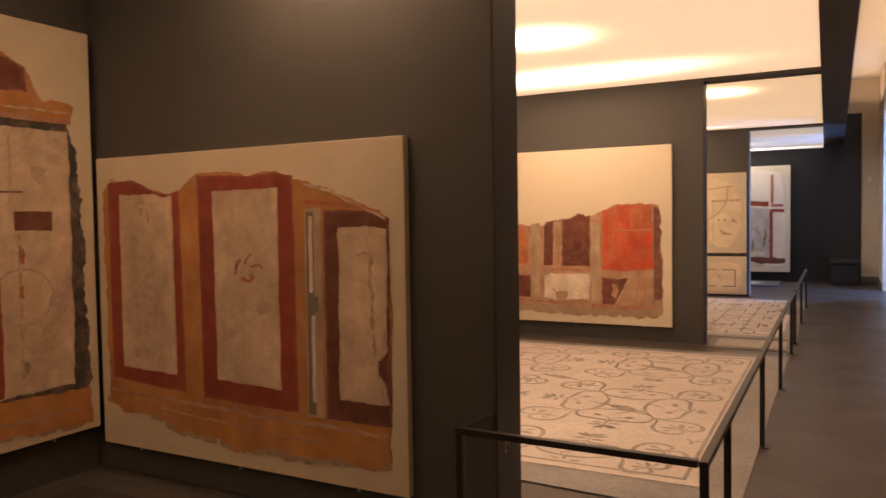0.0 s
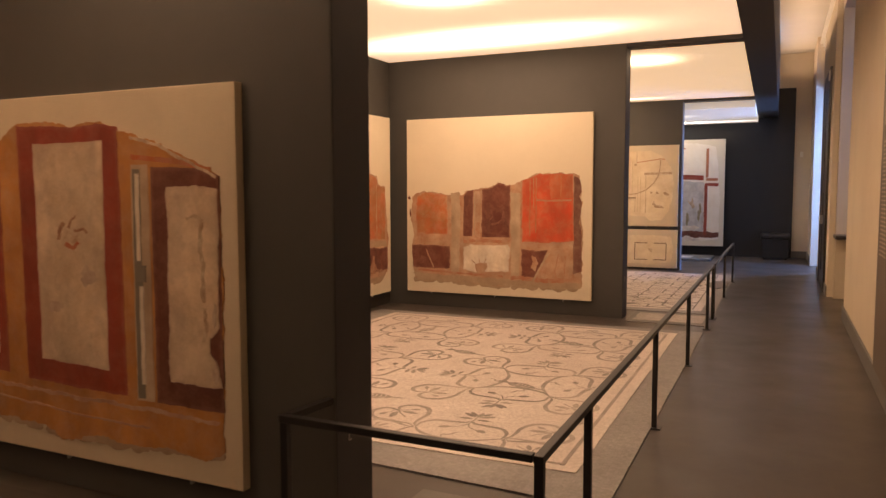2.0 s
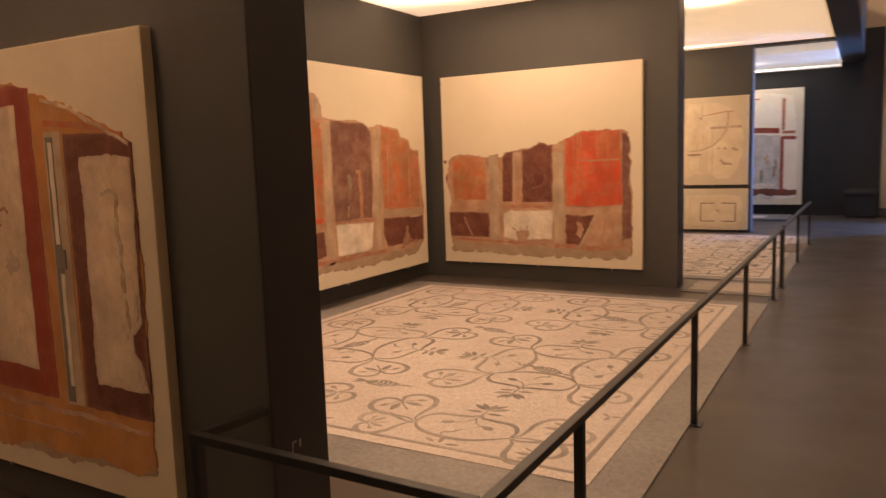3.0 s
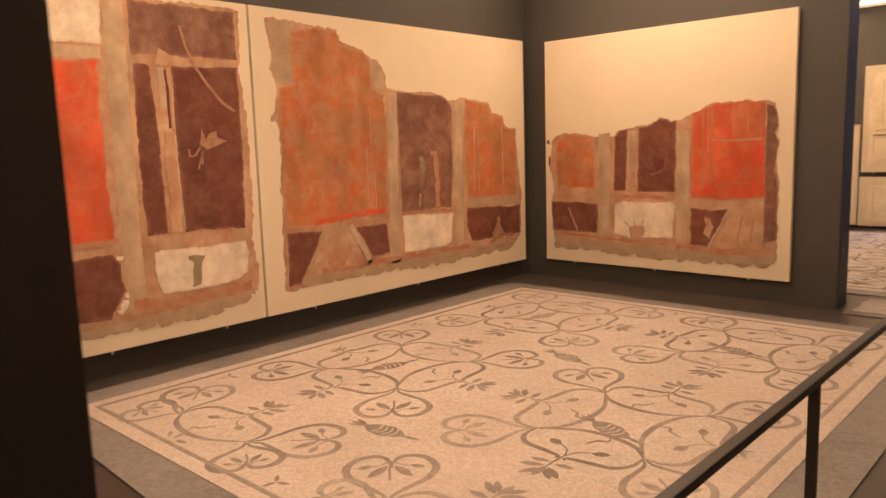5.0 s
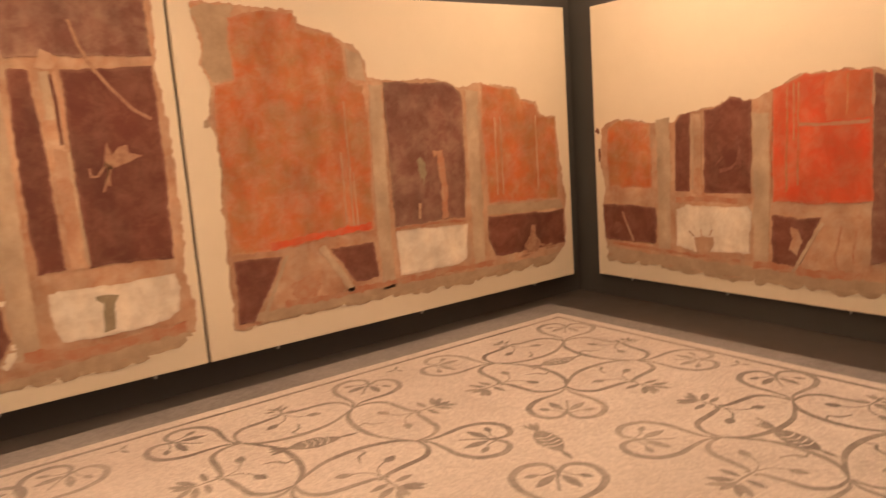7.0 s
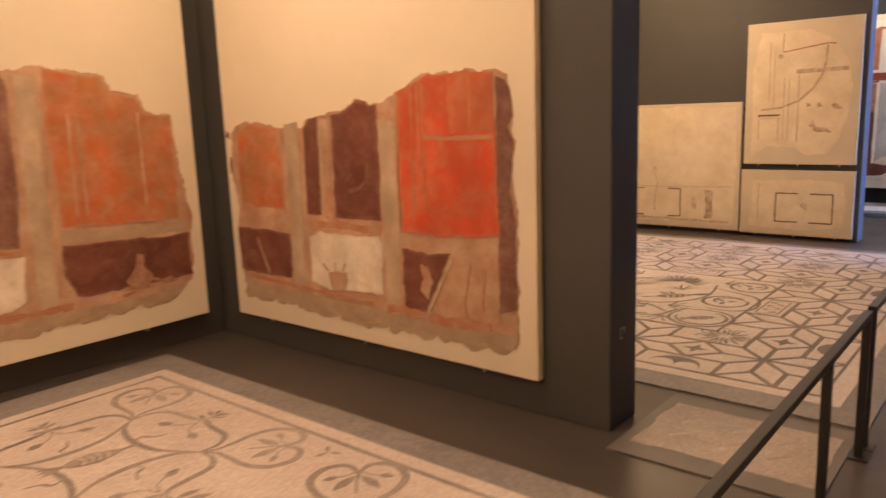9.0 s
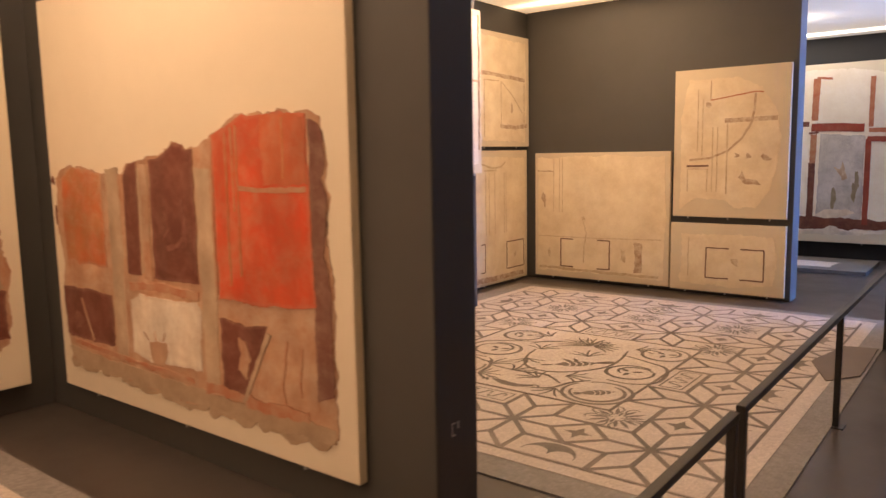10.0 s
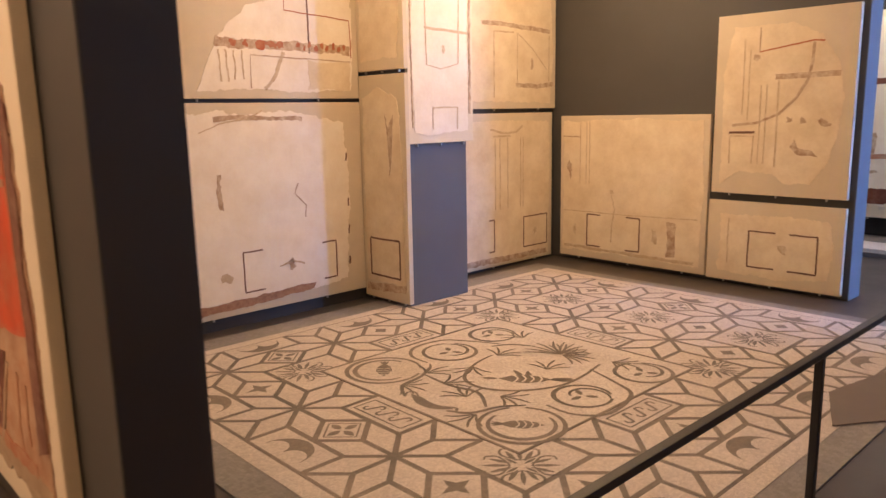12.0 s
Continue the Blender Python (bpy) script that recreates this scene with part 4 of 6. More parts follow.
p.patch("white_field", C_WHITE, [(-3.128, 0.682), (-2.66, 0.662), (-2.655, 1.778), (-3.14, 1.776)], 3, 0.006)
for pts, w in (([(-2.97, 1.30), (-2.955, 1.36), (-2.93, 1.385)], 0.022), ([(-2.90, 1.35), (-2.88, 1.40), (-2.85, 1.415)], 0.014), ([(-2.86, 1.34), (-2.80, 1.355), (-2.775, 1.335)], 0.012)):
    p.line("ornament_trace", C_FADED, pts, w, 4, 0.010)
p.patch("ornament_trace", C_STAIN, [(-2.94, 1.29), (-2.90, 1.335), (-2.86, 1.32), (-2.82, 1.33), (-2.83, 1.29), (-2.86, 1.27), (-2.87, 1.24), (-2.91, 1.255)], 4, 0.014)
p.line("ornament_trace", C_REDLINE, [(-2.93, 1.28), (-2.88, 1.26), (-2.84, 1.29)], 0.02, 4.4, 0.012)
p.patch("pale_column", C_GREY, [(-2.475, 0.535), (-2.365, 0.54), (-2.365, 1.66), (-2.475, 1.66)], 2, 0.004)
p.line("dark_column", C_TEAL, [(-2.445, 0.55), (-2.44, 1.64)], 0.045, 3, 0.003)
p.line("white_line", C_CREAM, [(-2.428, 0.62), (-2.425, 1.09)], 0.024, 4, 0.003)
p.line("white_line", C_CREAM, [(-2.436, 1.21), (-2.433, 1.62)], 0.024, 4, 0.003)
p.rect("column_knot", C_TEAL, -2.455, -2.395, 1.11, 1.19, 5, 0.004)
p.patch("dark_red_frame", C_MAROON, [(-2.348, 0.537), (-1.95, 0.535), (-1.948, 1.602), (-2.05, 1.645), (-2.348, 1.648)], 2, 0.005)
p.patch("white_field", C_WHITE, [(-2.265, 0.648), (-1.958, 0.65), (-1.975, 0.76), (-2.025, 0.81), (-2.02, 0.87), (-1.965, 0.92), (-1.96, 1.2), (-1.952, 1.545), (-2.08, 1.56), (-2.252, 1.553)], 3, 0.010)
for pts, w in (([(-2.05, 1.40), (-2.065, 1.30), (-2.04, 1.20), (-2.05, 1.05)], 0.022), ([(-2.05, 1.02), (-2.035, 0.93), (-2.05, 0.86)], 0.016), ([(-2.14, 1.41), (-2.09, 1.425), (-2.04, 1.41)], 0.014)):
    p.line("ornament_trace", C_STAIN, pts, w, 3.6, 0.012)
for k, (u, v, ru, rv) in enumerate(((-3.70, 0.96, 0.09, 0.05), (-3.78, 1.10, 0.06, 0.10), (-3.66, 1.34, 0.04, 0.08), (-3.62, 1.02, 0.06, 0.02), (-3.75, 0.80, 0.10, 0.03), (-1.985, 0.97, 0.012, 0.05), (-1.985, 0.72, 0.02, 0.05), (-3.02, 0.95, 0.05, 0.03), (-2.78, 1.12, 0.04, 0.05))):
    p.patch("ornament_trace", C_FAINT2, blot(u, v, ru, rv, 16, 0.35, 70 + k), 4, 0.007)
p.line("ochre_shadow", C_EARTH, [(-4.05, 0.535), (-3.3, 0.51), (-2.6, 0.50), (-1.97, 0.49)], 0.018, 2, 0.012)
p.line("ochre_shadow", C_EARTH, [(-3.6, 0.46), (-3.0, 0.42), (-2.4, 0.41)], 0.010, 2, 0.010)
p.line("ochre_band", C_ORANGE, [(-2.47, 1.70), (-2.2, 1.675), (-2.0, 1.635)], 0.022, 2, 0.006)
p.line("dark_edge", C_STAIN, [(-2.47, 1.79), (-2.33, 1.755), (-2.16, 1.685), (-1.96, 1.60)], 0.014, 2.2, 0.008)
p.lobes([(-4.03, 0.475), (-3.68, 0.42), (-3.44, 0.345), (-3.0, 0.30), (-2.47, 0.315), (-1.98, 0.335)], 11, 0.022, 0.04)

p = Panel("fresco_panel", -4.18, 90, 1.10, 3.352, 0.285, 2.805, "tall beige board with a white fresco edged in black", "fresco panels in the dim room", canvas=M_CANVAS_DARK)
p.patch("plaster_fragment", C_DARK, [(1.3, 0.5), (1.3, 2.25), (2.3, 2.27), (3.18, 2.25), (3.205, 2.15), (3.25, 1.95), (3.255, 1.7), (3.28, 1.4), (3.27, 1.1), (3.29, 0.60), (3.2, 0.5)], 1, 0.026, "blackened plaster with a ragged edge")
p.patch("ochre_band", C_OCHRE, [(1.3, 0.36), (2.7, 0.37), (3.0, 0.34), (3.295, 0.325), (3.285, 0.562), (2.7, 0.577), (1.3, 0.57)], 2, 0.012)
p.patch("ochre_band", C_OCHRE, [(1.6, 2.205), (3.20, 2.235), (3.228, 2.33), (3.03, 2.345), (2.98, 2.42), (2.93, 2.52), (2.80, 2.585), (2.4, 2.60), (1.6, 2.50)], 2, 0.014)
p.patch("maroon_field", C_MAROON, [(1.9, 2.362), (2.932, 2.372), (2.918, 2.51), (2.80, 2.568), (2.2, 2.57)], 3, 0.012)
p.patch("white_field", C_WHITE, [(1.4, 0.59), (3.178, 0.60), (3.183, 2.17), (1.4, 2.165)], 3, 0.010)
p.line("cornice_line", C_REDEARTH, [(1.4, 2.225), (3.2, 2.232)], 0.030, 4, 0.006)
p.line("cornice_line", C_STAIN, [(1.4, 2.275), (3.21, 2.285)], 0.012, 4, 0.006)
p.rect("maroon_tablet", C_MAROON, 2.82, 3.055, 1.562, 1.675, 4, 0.005)
p.line("dark_trace", C_LINE, [(2.70, 1.79), (2.88, 1.79)], 0.012, 4, 0.004)
p.line("candelabrum_line", C_STAIN, [(2.845, 0.69), (2.85, 1.1), (2.842, 1.55)], 0.020, 4, 0.012)
p.patch("ornament_trace", C_REDLINE, blot(2.86, 1.42, 0.02, 0.05, 14, 0.4, 81), 4, 0.010)
p.patch("ornament_trace", C_REDLINE, blot(2.85, 1.20, 0.018, 0.05, 14, 0.4, 82), 4.2, 0.010)
p.line("ring_trace", C_FAINT2, [(2.86 + 0.19 * math.cos(k * 0.42), 1.17 + 0.17 * math.sin(k * 0.42)) for k in range(15)], 0.016, 3.5, 0.006)
p.line("candelabrum_line", C_FAINT2, [(2.80, 1.70), (2.81, 2.0), (2.80, 2.12)], 0.016, 4, 0.010)
p.patch("ornament_trace", C_OLIVE, blot(2.865, 0.76, 0.02, 0.04, 14, 0.35, 83), 4, 0.007)
for k, (u, v, ru, rv) in enumerate(((3.08, 1.1, 0.06, 0.10), (3.02, 0.95, 0.05, 0.05), (3.10, 2.09, 0.05, 0.03), (2.98, 1.9, 0.05, 0.06))):
    p.patch("ornament_trace", C_FAINT2, blot(u, v, ru, rv, 16, 0.35, 84 + k), 4, 0.007)
p.line("red_band", C_CRIMSON, [(2.70, 0.60), (2.705, 0.95), (2.70, 1.3)], 0.05, 4, 0.006)
p.line("ochre_shadow", C_EARTH, [(1.4, 0.46), (3.2, 0.44)], 0.02, 4, 0.010)
p.lobes([(2.2, 0.375), (2.7, 0.38), (3.0, 0.35), (3.26, 0.335)], 12, 0.02, 0.035)

# third room, outer wall
G3 = "pale fresco panels in the star room"
ZT = 2.95
p = Panel("fresco_panel", -4.51, 90, 10.06, 12.945, 0.105, 1.718, "pale plaster board with faint painted frames and a red-brown base line", G3, 0.045, M_CANVAS_DARK)
p.patch("painted_ground", C_PALE3, [(10.12, 0.20), (11.43, 0.22), (12.4, 0.19), (12.75, 0.24), (12.80, 1.0), (12.76, 1.55), (12.3, 1.64), (11.46, 1.65), (10.12, 1.62)], 1, 0.02)
p.patch("red_brown_band", C_FADED, [(10.2, 0.19), (11.43, 0.21), (12.0, 0.23), (12.42, 0.25), (12.4, 0.20), (11.9, 0.16), (11.44, 0.15), (10.2, 0.14)], 2, 0.012)
p.bracket(C_LINE, 11.77, 12.20, 0.27, 0.585, "lT")
p.bracket(C_LINE, 12.30, 12.635, 0.26, 0.57, "rU")
p.bracket(C_LINE, 10.55, 11.0, 0.27, 0.58, "lrtb")
p.line("red_brown_band", C_STAIN, [(11.60, 1.60), (12.0, 1.605), (12.36, 1.59)], 0.035, 2, 0.012)
p.line("pendant_trace", C_STAIN, [(11.61, 1.20), (11.605, 1.05), (11.615, 0.93)], 0.03, 2, 0.02)
p.line("tendril_trace", C_STAIN, [(12.30, 1.08), (12.26, 1.0), (12.36, 0.9), (12.35, 0.80)], 0.012, 2, 0.006)
p.patch("ornament_trace", C_STAIN, blot(12.20, 0.43, 0.03, 0.05, seed=21, wob=0.5), 2, 0.012)
p.line("tendril_trace", C_FAINT, [(12.08, 0.43), (12.2, 0.46), (12.32, 0.42)], 0.014, 2, 0.006)
p.patch("ornament_trace", C_FAINT, blot(11.62, 0.41, 0.04, 0.04, seed=22, wob=0.5), 2, 0.01)
p.line("crack", C_FAINT, [(11.48, 1.50), (11.66, 1.57), (11.9, 1.60), (12.0, 1.66)], 0.008, 2, 0.006)
for v in (0.35, 0.62, 0.85, 1.23):
    p.line("dark_chip", C_LINE, [(12.775, v), (12.78, v + 0.07)], 0.012, 2, 0.006)
p = Panel("fresco_panel", -4.51, 90, 10.06, 12.945, 1.748, ZT, "pale plaster board with a red line drawing and a red-brown band", G3, 0.045, M_CANVAS_DARK)
p.patch("painted_ground", C_PALE3, [(11.50, 1.80), (11.58, 2.0), (11.66, 2.16), (11.93, 2.43), (12.25, 2.52), (12.5, 2.80), (12.88, 2.82), (12.88, 2.10), (12.86, 1.82), (12.4, 1.80), (12.0, 1.82)], 1, 0.016)
# yellower corner: the pilaster's shade from the daylight, put into the colour
p.patch("ochre_stain", C_GROUND3, [(12.45, 1.82), (12.85, 1.82), (12.85, 2.03), (12.45, 2.04)], 2, 0.02)
p.line("red_brown_band", C_STAIN, [(11.66, 2.155), (12.0, 2.15), (12.4, 2.15), (12.85, 2.13)], 0.07, 2, 0.016)
for k, (u, w) in enumerate(((11.80, 0.03), (11.9, 0.02), (12.02, 0.05), (12.12, 0.045), (12.19, 0.03))):
    p.patch("red_chip", C_REDLINE, blot(u, 2.15, w, 0.028, 11, 0.45, 130 + k), 3, 0.010)
for k in range(9):
    u = 12.36 + 0.055 * k
    p.patch("leaf_trace", C_REDLINE, blot(u, 2.15 + 0.012 * (-1) ** k, 0.016, 0.022, 8, 0.5, 30 + k), 3, 0.008)
p.line("red_line", C_REDLINE, [(12.25, 2.78), (12.25, 2.415), (12.86, 2.375), (12.87, 2.08)], 0.010, 2)
p.line("brown_line", C_LINE, [(12.46, 2.80), (12.46, 2.1)], 0.014, 2)
p.line("brown_line", C_STAIN, [(11.93, 1.83), (11.94, 2.07), (12.86, 2.045)], 0.010, 2)
p.line("tendril_trace", C_FAINT, [(12.05, 1.82), (12.15, 1.92), (12.22, 2.1)], 0.03, 2, 0.01)
for u in (11.68, 11.74, 11.80, 11.87):
    p.line("run_trace", C_FAINT, [(u, 2.1), (u + 0.005, 1.93 - (u % 0.07))], 0.012, 2, 0.01)
# boards on the pilaster's flank and front
p = Panel("fresco_panel", 12.932, 0, -4.50, -3.905, 0.05, 1.932, "narrow tall plaster board with a dark ornament trace", G3, 0.045, M_CANVAS_DARK)
p.patch("painted_ground", C_GROUND3, [(-4.46, 0.2), (-3.96, 0.2), (-3.95, 1.0), (-4.0, 1.75), (-4.25, 1.82), (-4.45, 1.75)], 1, 0.016)
p.bracket(C_LINE, -4.40, -4.015, 0.25, 0.57, "lrtb", 0.016)
p.patch("ornament_trace", C_STAIN, [(-4.16, 1.62), (-4.12, 1.50), (-4.05, 1.62), (-4.07, 1.45), (-4.09, 1.22), (-4.11, 1.10), (-4.12, 1.25), (-4.13, 1.42)], 2, 0.014)
p.patch("brown_stain", C_STAIN, [(-4.46, 0.10), (-3.95, 0.14), (-3.95, 0.2), (-4.46, 0.17)], 2, 0.014)
p = Panel("fresco_panel", 12.932, 0, -4.50, -3.905, 1.965, ZT, "narrow yellowed plaster board above a tall one", G3, 0.045, M_CANVAS_DARK)
p.patch("painted_ground", C_GROUND3, [(-4.46, 2.05), (-4.0, 2.05), (-3.96, 2.4), (-3.96, 2.9), (-4.46, 2.9)], 1, 0.016)
p = Panel("fresco_panel", -3.93, 90, 12.99, 13.725, 1.37, ZT, "white plaster board with faint frames hung on the pilaster", G3, 0.034, M_CANVAS)
p.patch("painted_ground", C_PALE3, [(13.05, 1.46), (13.2, 1.44), (13.45, 1.45), (13.66, 1.46), (13.65, 2.2), (13.66, 2.88), (13.04, 2.88), (13.03, 2.1)], 1, 0.012)
p.bracket(C_FAINT, 13.25, 13.53, 1.48, 1.66, "lrt", 0.014)
p.line("brown_line", C_FAINT, [(13.18, 2.6), (13.19, 2.0), (13.35, 1.97), (13.55, 2.02), (13.56, 2.6)], 0.012, 2, 0.004)
p.line("brown_line", C_FAINT, [(13.17, 2.29), (13.66, 2.27)], 0.022, 2, 0.004)
p.patch("ornament_trace", C_FAINT, blot(13.38, 2.13, 0.02, 0.03, seed=41, wob=0.5), 2, 0.008)
p.line("brown_edge", C_STAIN, [(13.68, 1.6), (13.685, 2.2), (13.68, 2.9)], 0.02, 2, 0.008)
p.line("brown_edge", C_STAIN, [(13.03, 1.5), (13.025, 2.2), (13.03, 2.9)], 0.01, 2, 0.006)
p = Panel("fresco_panel", -4.51, 90, 13.69, 15.55, 0.03, 1.60, "yellowed plaster board with small painted squares", G3, 0.045, M_CANVAS_DARK)
p.patch("painted_ground", C_GROUND3, [(13.8, 0.10), (14.6, 0.11), (15.48, 0.08), (15.5, 0.9), (15.48, 1.5), (14.8, 1.54), (13.8, 1.5)], 1, 0.016)
p.bracket(C_LINE, 14.40, 14.61, 0.19, 0.52, "rU", 0.013)
p.bracket(C_LINE, 15.07, 15.46, 0.18, 0.505, "lrtb", 0.013)
p.patch("brown_stain", C_STAIN, [(13.9, 0.07), (15.45, 0.06), (15.45, 0.11), (14.7, 0.13), (13.9, 0.12)], 2, 0.012)
for u in (14.63, 14.70, 14.82, 15.02, 15.06):
    p.line("brown_line", C_FAINT, [(u, 0.62), (u, 1.35)], 0.010, 2, 0.004)
p.line("brown_line", C_FAINT, [(14.60, 1.37), (14.86, 1.37)], 0.02, 2, 0.004)
p.line("garland_line", C_FAINT, [(14.56, 1.44), (14.75, 1.40), (14.95, 1.41), (15.05, 1.47)], 0.022, 2, 0.006)
p.patch("ornament_trace", C_FAINT, blot(15.26, 0.35, 0.03, 0.04, seed=42, wob=0.5), 2, 0.01)
p = Panel("fresco_panel", -4.51, 90, 13.69, 15.60, 1.645, ZT, "yellowed plaster board with faint lines and brown bands", G3, 0.045, M_CANVAS_DARK)
p.patch("painted_ground", C_GROUND3, [(13.8, 1.70), (14.7, 1.72), (15.5, 1.70), (15.55, 2.2), (15.5, 2.88), (13.8, 2.9)], 1, 0.016)
p.bracket(C_FAINT, 14.62, 14.92, 1.75, 2.40, "lt", 0.014)
p.line("brown_band", C_STAIN, [(14.45, 2.47), (14.9, 2.47), (15.5, 2.44)], 0.04, 2, 0.008)
p.line("brown_band", C_STAIN, [(14.95, 1.885), (15.3, 1.87), (15.55, 1.90)], 0.045, 2, 0.01)
p.bracket(C_FAINT, 14.97, 15.48, 1.9, 2.40, "lr", 0.013)
p.line("brown_line", C_FAINT, [(14.97, 2.40), (15.2, 2.26), (15.44, 2.05)], 0.012, 2, 0.004)
p.patch("ornament_trace", C_STAIN, blot(15.20, 2.10, 0.035, 0.05, 8, 0.6, 43), 2, 0.01)
# third room, far wall
p = Panel("fresco_panel", 15.57, 0, -4.40, -2.69, 0.05, 1.558, "low wide yellowed plaster board with painted squares", G3, 0.05, M_CANVAS_DARK)
p.patch("painted_ground", C_GROUND3, [(-4.36, 0.12), (-3.4, 0.13), (-2.75, 0.11), (-2.73, 0.9), (-2.75, 1.50), (-3.5, 1.52), (-4.36, 1.5)], 1, 0.016)
p.bracket(C_LINE, -4.04, -3.62, 0.185, 0.525, "lT", 0.014)
p.bracket(C_LINE, -3.80, -3.40, 0.185, 0.525, "rU", 0.014)
p.line("brown_line", C_FAINT, [(-4.35, 0.545), (-3.5, 0.55), (-2.78, 0.57)], 0.012, 2, 0.004)
p.line("brown_line", C_STAIN, [(-4.36, 1.34), (-4.14, 1.34)], 0.014, 2, 0.004)
for u in (-4.14, -4.06, -4.02):
    p.line("brown_line", C_FAINT, [(u, 0.85), (u, 1.5)], 0.010, 2, 0.004)
p.patch("ornament_trace", C_STAIN, blot(-4.27, 1.02, 0.025, 0.11, 10, 0.6, 44), 2, 0.012)
p.line("crack", C_FAINT, [(-3.74, 0.75), (-3.70, 0.6), (-3.73, 0.45), (-3.74, 0.25)], 0.016, 2, 0.008)
p.patch("ornament_trace", C_FAINT, blot(-3.74, 0.78, 0.03, 0.03, 9, 0.5, 45), 2, 0.01)
p.rect("brown_stain", C_STAIN, -3.09, -3.0, 0.18, 0.52, 2, 0.014)
p.patch("ornament_trace", C_FAINT, blot(-3.24, 0.36, 0.03, 0.07, 9, 0.6, 46), 2, 0.01)
p.patch("ornament_trace", C_FAINT, blot(-4.2, 0.36, 0.025, 0.05, 9, 0.6, 47), 2, 0.01)
p.line("brown_stain", C_FAINT, [(-4.34, 0.16), (-3.6, 0.15), (-2.8, 0.14)], 0.03, 2, 0.012)
p = Panel("fresco_panel", 15.57, 0, -2.655, -1.485, 0.848, 2.408, "tall plaster board with a painted arc, frames and a brown ornament", G3, 0.05, M_CANVAS_DARK)
p.patch("painted_ground", C_GROUND3, [(-2.58, 0.92), (-2.40, 1.05), (-2.1, 1.04), (-2.0, 0.96), (-1.78, 0.96), (-1.66, 1.15), (-1.60, 1.35), (-1.56, 1.7), (-1.62, 1.95), (-1.75, 2.18), (-2.0, 2.3), (-2.5, 2.3), (-2.58, 1.9)], 1, 0.014)
p.line("red_line", C_REDLINE, [(-2.27, 2.08), (-2.05, 2.11), (-1.82, 2.145), (-1.74, 2.135)], 0.013, 2, 0.002)
p.line("brown_line", C_STAIN, [(-2.27, 2.28), (-2.27, 2.08)], 0.012, 2, 0.003)
p.line("painted_arc", C_STAIN, [(-1.82, 2.13), (-1.825, 1.98), (-1.86, 1.82), (-1.94, 1.68), (-2.08, 1.55), (-2.25, 1.48), (-2.48, 1.455)], 0.022, 2.5, 0.004)
p.line("brown_band", C_STAIN, [(-2.12, 1.862), (-1.60, 1.872)], 0.045, 2, 0.004)
p.line("brown_line", C_FAINT, [(-2.09, 1.84), (-2.09, 1.10)], 0.016, 2, 0.003)
for u, a, b in ((-2.40, 1.55, 2.2), (-2.35, 1.5, 2.1), (-2.24, 1.12, 1.8), (-2.19, 1.12, 1.8)):
    p.line("brown_line", C_FAINT, [(u, a), (u, b)], 0.012, 2, 0.003)
p.line("brown_band", C_LINE, [(-2.51, 1.39), (-2.28, 1.395)], 0.02, 3, 0.003)
p.bracket(C_FAINT, -2.50, -2.29, 1.12, 1.36, "lrt", 0.012)
p.patch("ornament_trace", C_STAIN, [(-1.96, 1.27), (-1.93, 1.34), (-1.90, 1.27), (-1.78, 1.245), (-1.74, 1.19), (-1.80, 1.20), (-1.90, 1.20)], 3, 0.008)
for u, v in ((-1.88, 1.49), (-1.98, 1.50), (-1.72, 1.48), (-1.68, 1.46), (-2.29, 2.03)):
    p.patch("ornament_trace", C_STAIN, blot(u, v, 0.03, 0.025, 9, 0.6, int(-u * 100)), 2, 0.012)
p = Panel("fresco_panel", 15.57, 0, -2.672, -1.482, 0.04, 0.778, "small wide plaster board with a painted rectangle", G3, 0.05, M_CANVAS_DARK)
p.patch("painted_ground", C_GROUND3, [(-2.56, 0.12), (-2.0, 0.10), (-1.58, 0.15), (-1.57, 0.5), (-1.60, 0.65), (-2.0, 0.68), (-2.55, 0.66)], 1, 0.02)
p.bracket(C_LINE, -2.28, -1.685, 0.195, 0.52, "lrTU", 0.014)
p.patch("ornament_trace", C_FAINT, blot(-1.97, 0.38, 0.05, 0.04, 10, 0.5, 51), 2, 0.012)
p.line("brown_line", C_FAINT, [(-2.47, 0.2), (-2.47, 0.62)], 0.012, 2, 0.006)

# fourth room: tall panel on the end wall
p = Panel("fresco_panel", 19.2, 0, -3.95, -0.895, 0.235, 2.725, "tall pale board with a white and red-framed fresco", "fresco panels in the far room", 0.05)
p.patch("painted_ground", C_PALE3, [(-3.9, 0.36), (-2.4, 0.38), (-1.6, 0.34), (-1.0, 0.40), (-0.99, 1.3), (-1.03, 2.0), (-1.10, 2.55), (-1.7, 2.66), (-3.0, 2.62), (-3.9, 2.6)], 1, 0.016)
C_LILAC = mat("grey_white_fresco", (0.50, 0.455, 0.42), (0.62, 0.56, 0.50), 0.8, 4, 0.85, 0.3, 40, loss=(0.30, 0.26, 0.24), amount=0.6)
p.patch("grey_field", C_LILAC, [(-1.92, 0.55), (-1.34, 0.58), (-1.34, 1.72), (-1.90, 1.76)], 2, 0.01)
p.patch("grey_field", C_LILAC, [(-3.8, 0.60), (-2.9, 0.60), (-2.9, 1.78), (-3.8, 1.8)], 2, 0.01)
p.patch("white_field", C_PALE3, [(-2.80, 1.95), (-2.10, 1.96), (-2.10, 2.54), (-2.80, 2.52)], 2, 0.012)
p.patch("white_field", C_PALE3, [(-2.78, 0.62), (-2.05, 0.62), (-2.05, 1.84), (-2.78, 1.84)], 2, 0.012)
p.patch("dark_red_band", C_MAROON, [(-3.9, 0.42), (-2.5, 0.40), (-1.5, 0.42), (-1.0, 0.44), (-1.0, 0.56), (-1.9, 0.60), (-3.9, 0.58)], 3, 0.016)
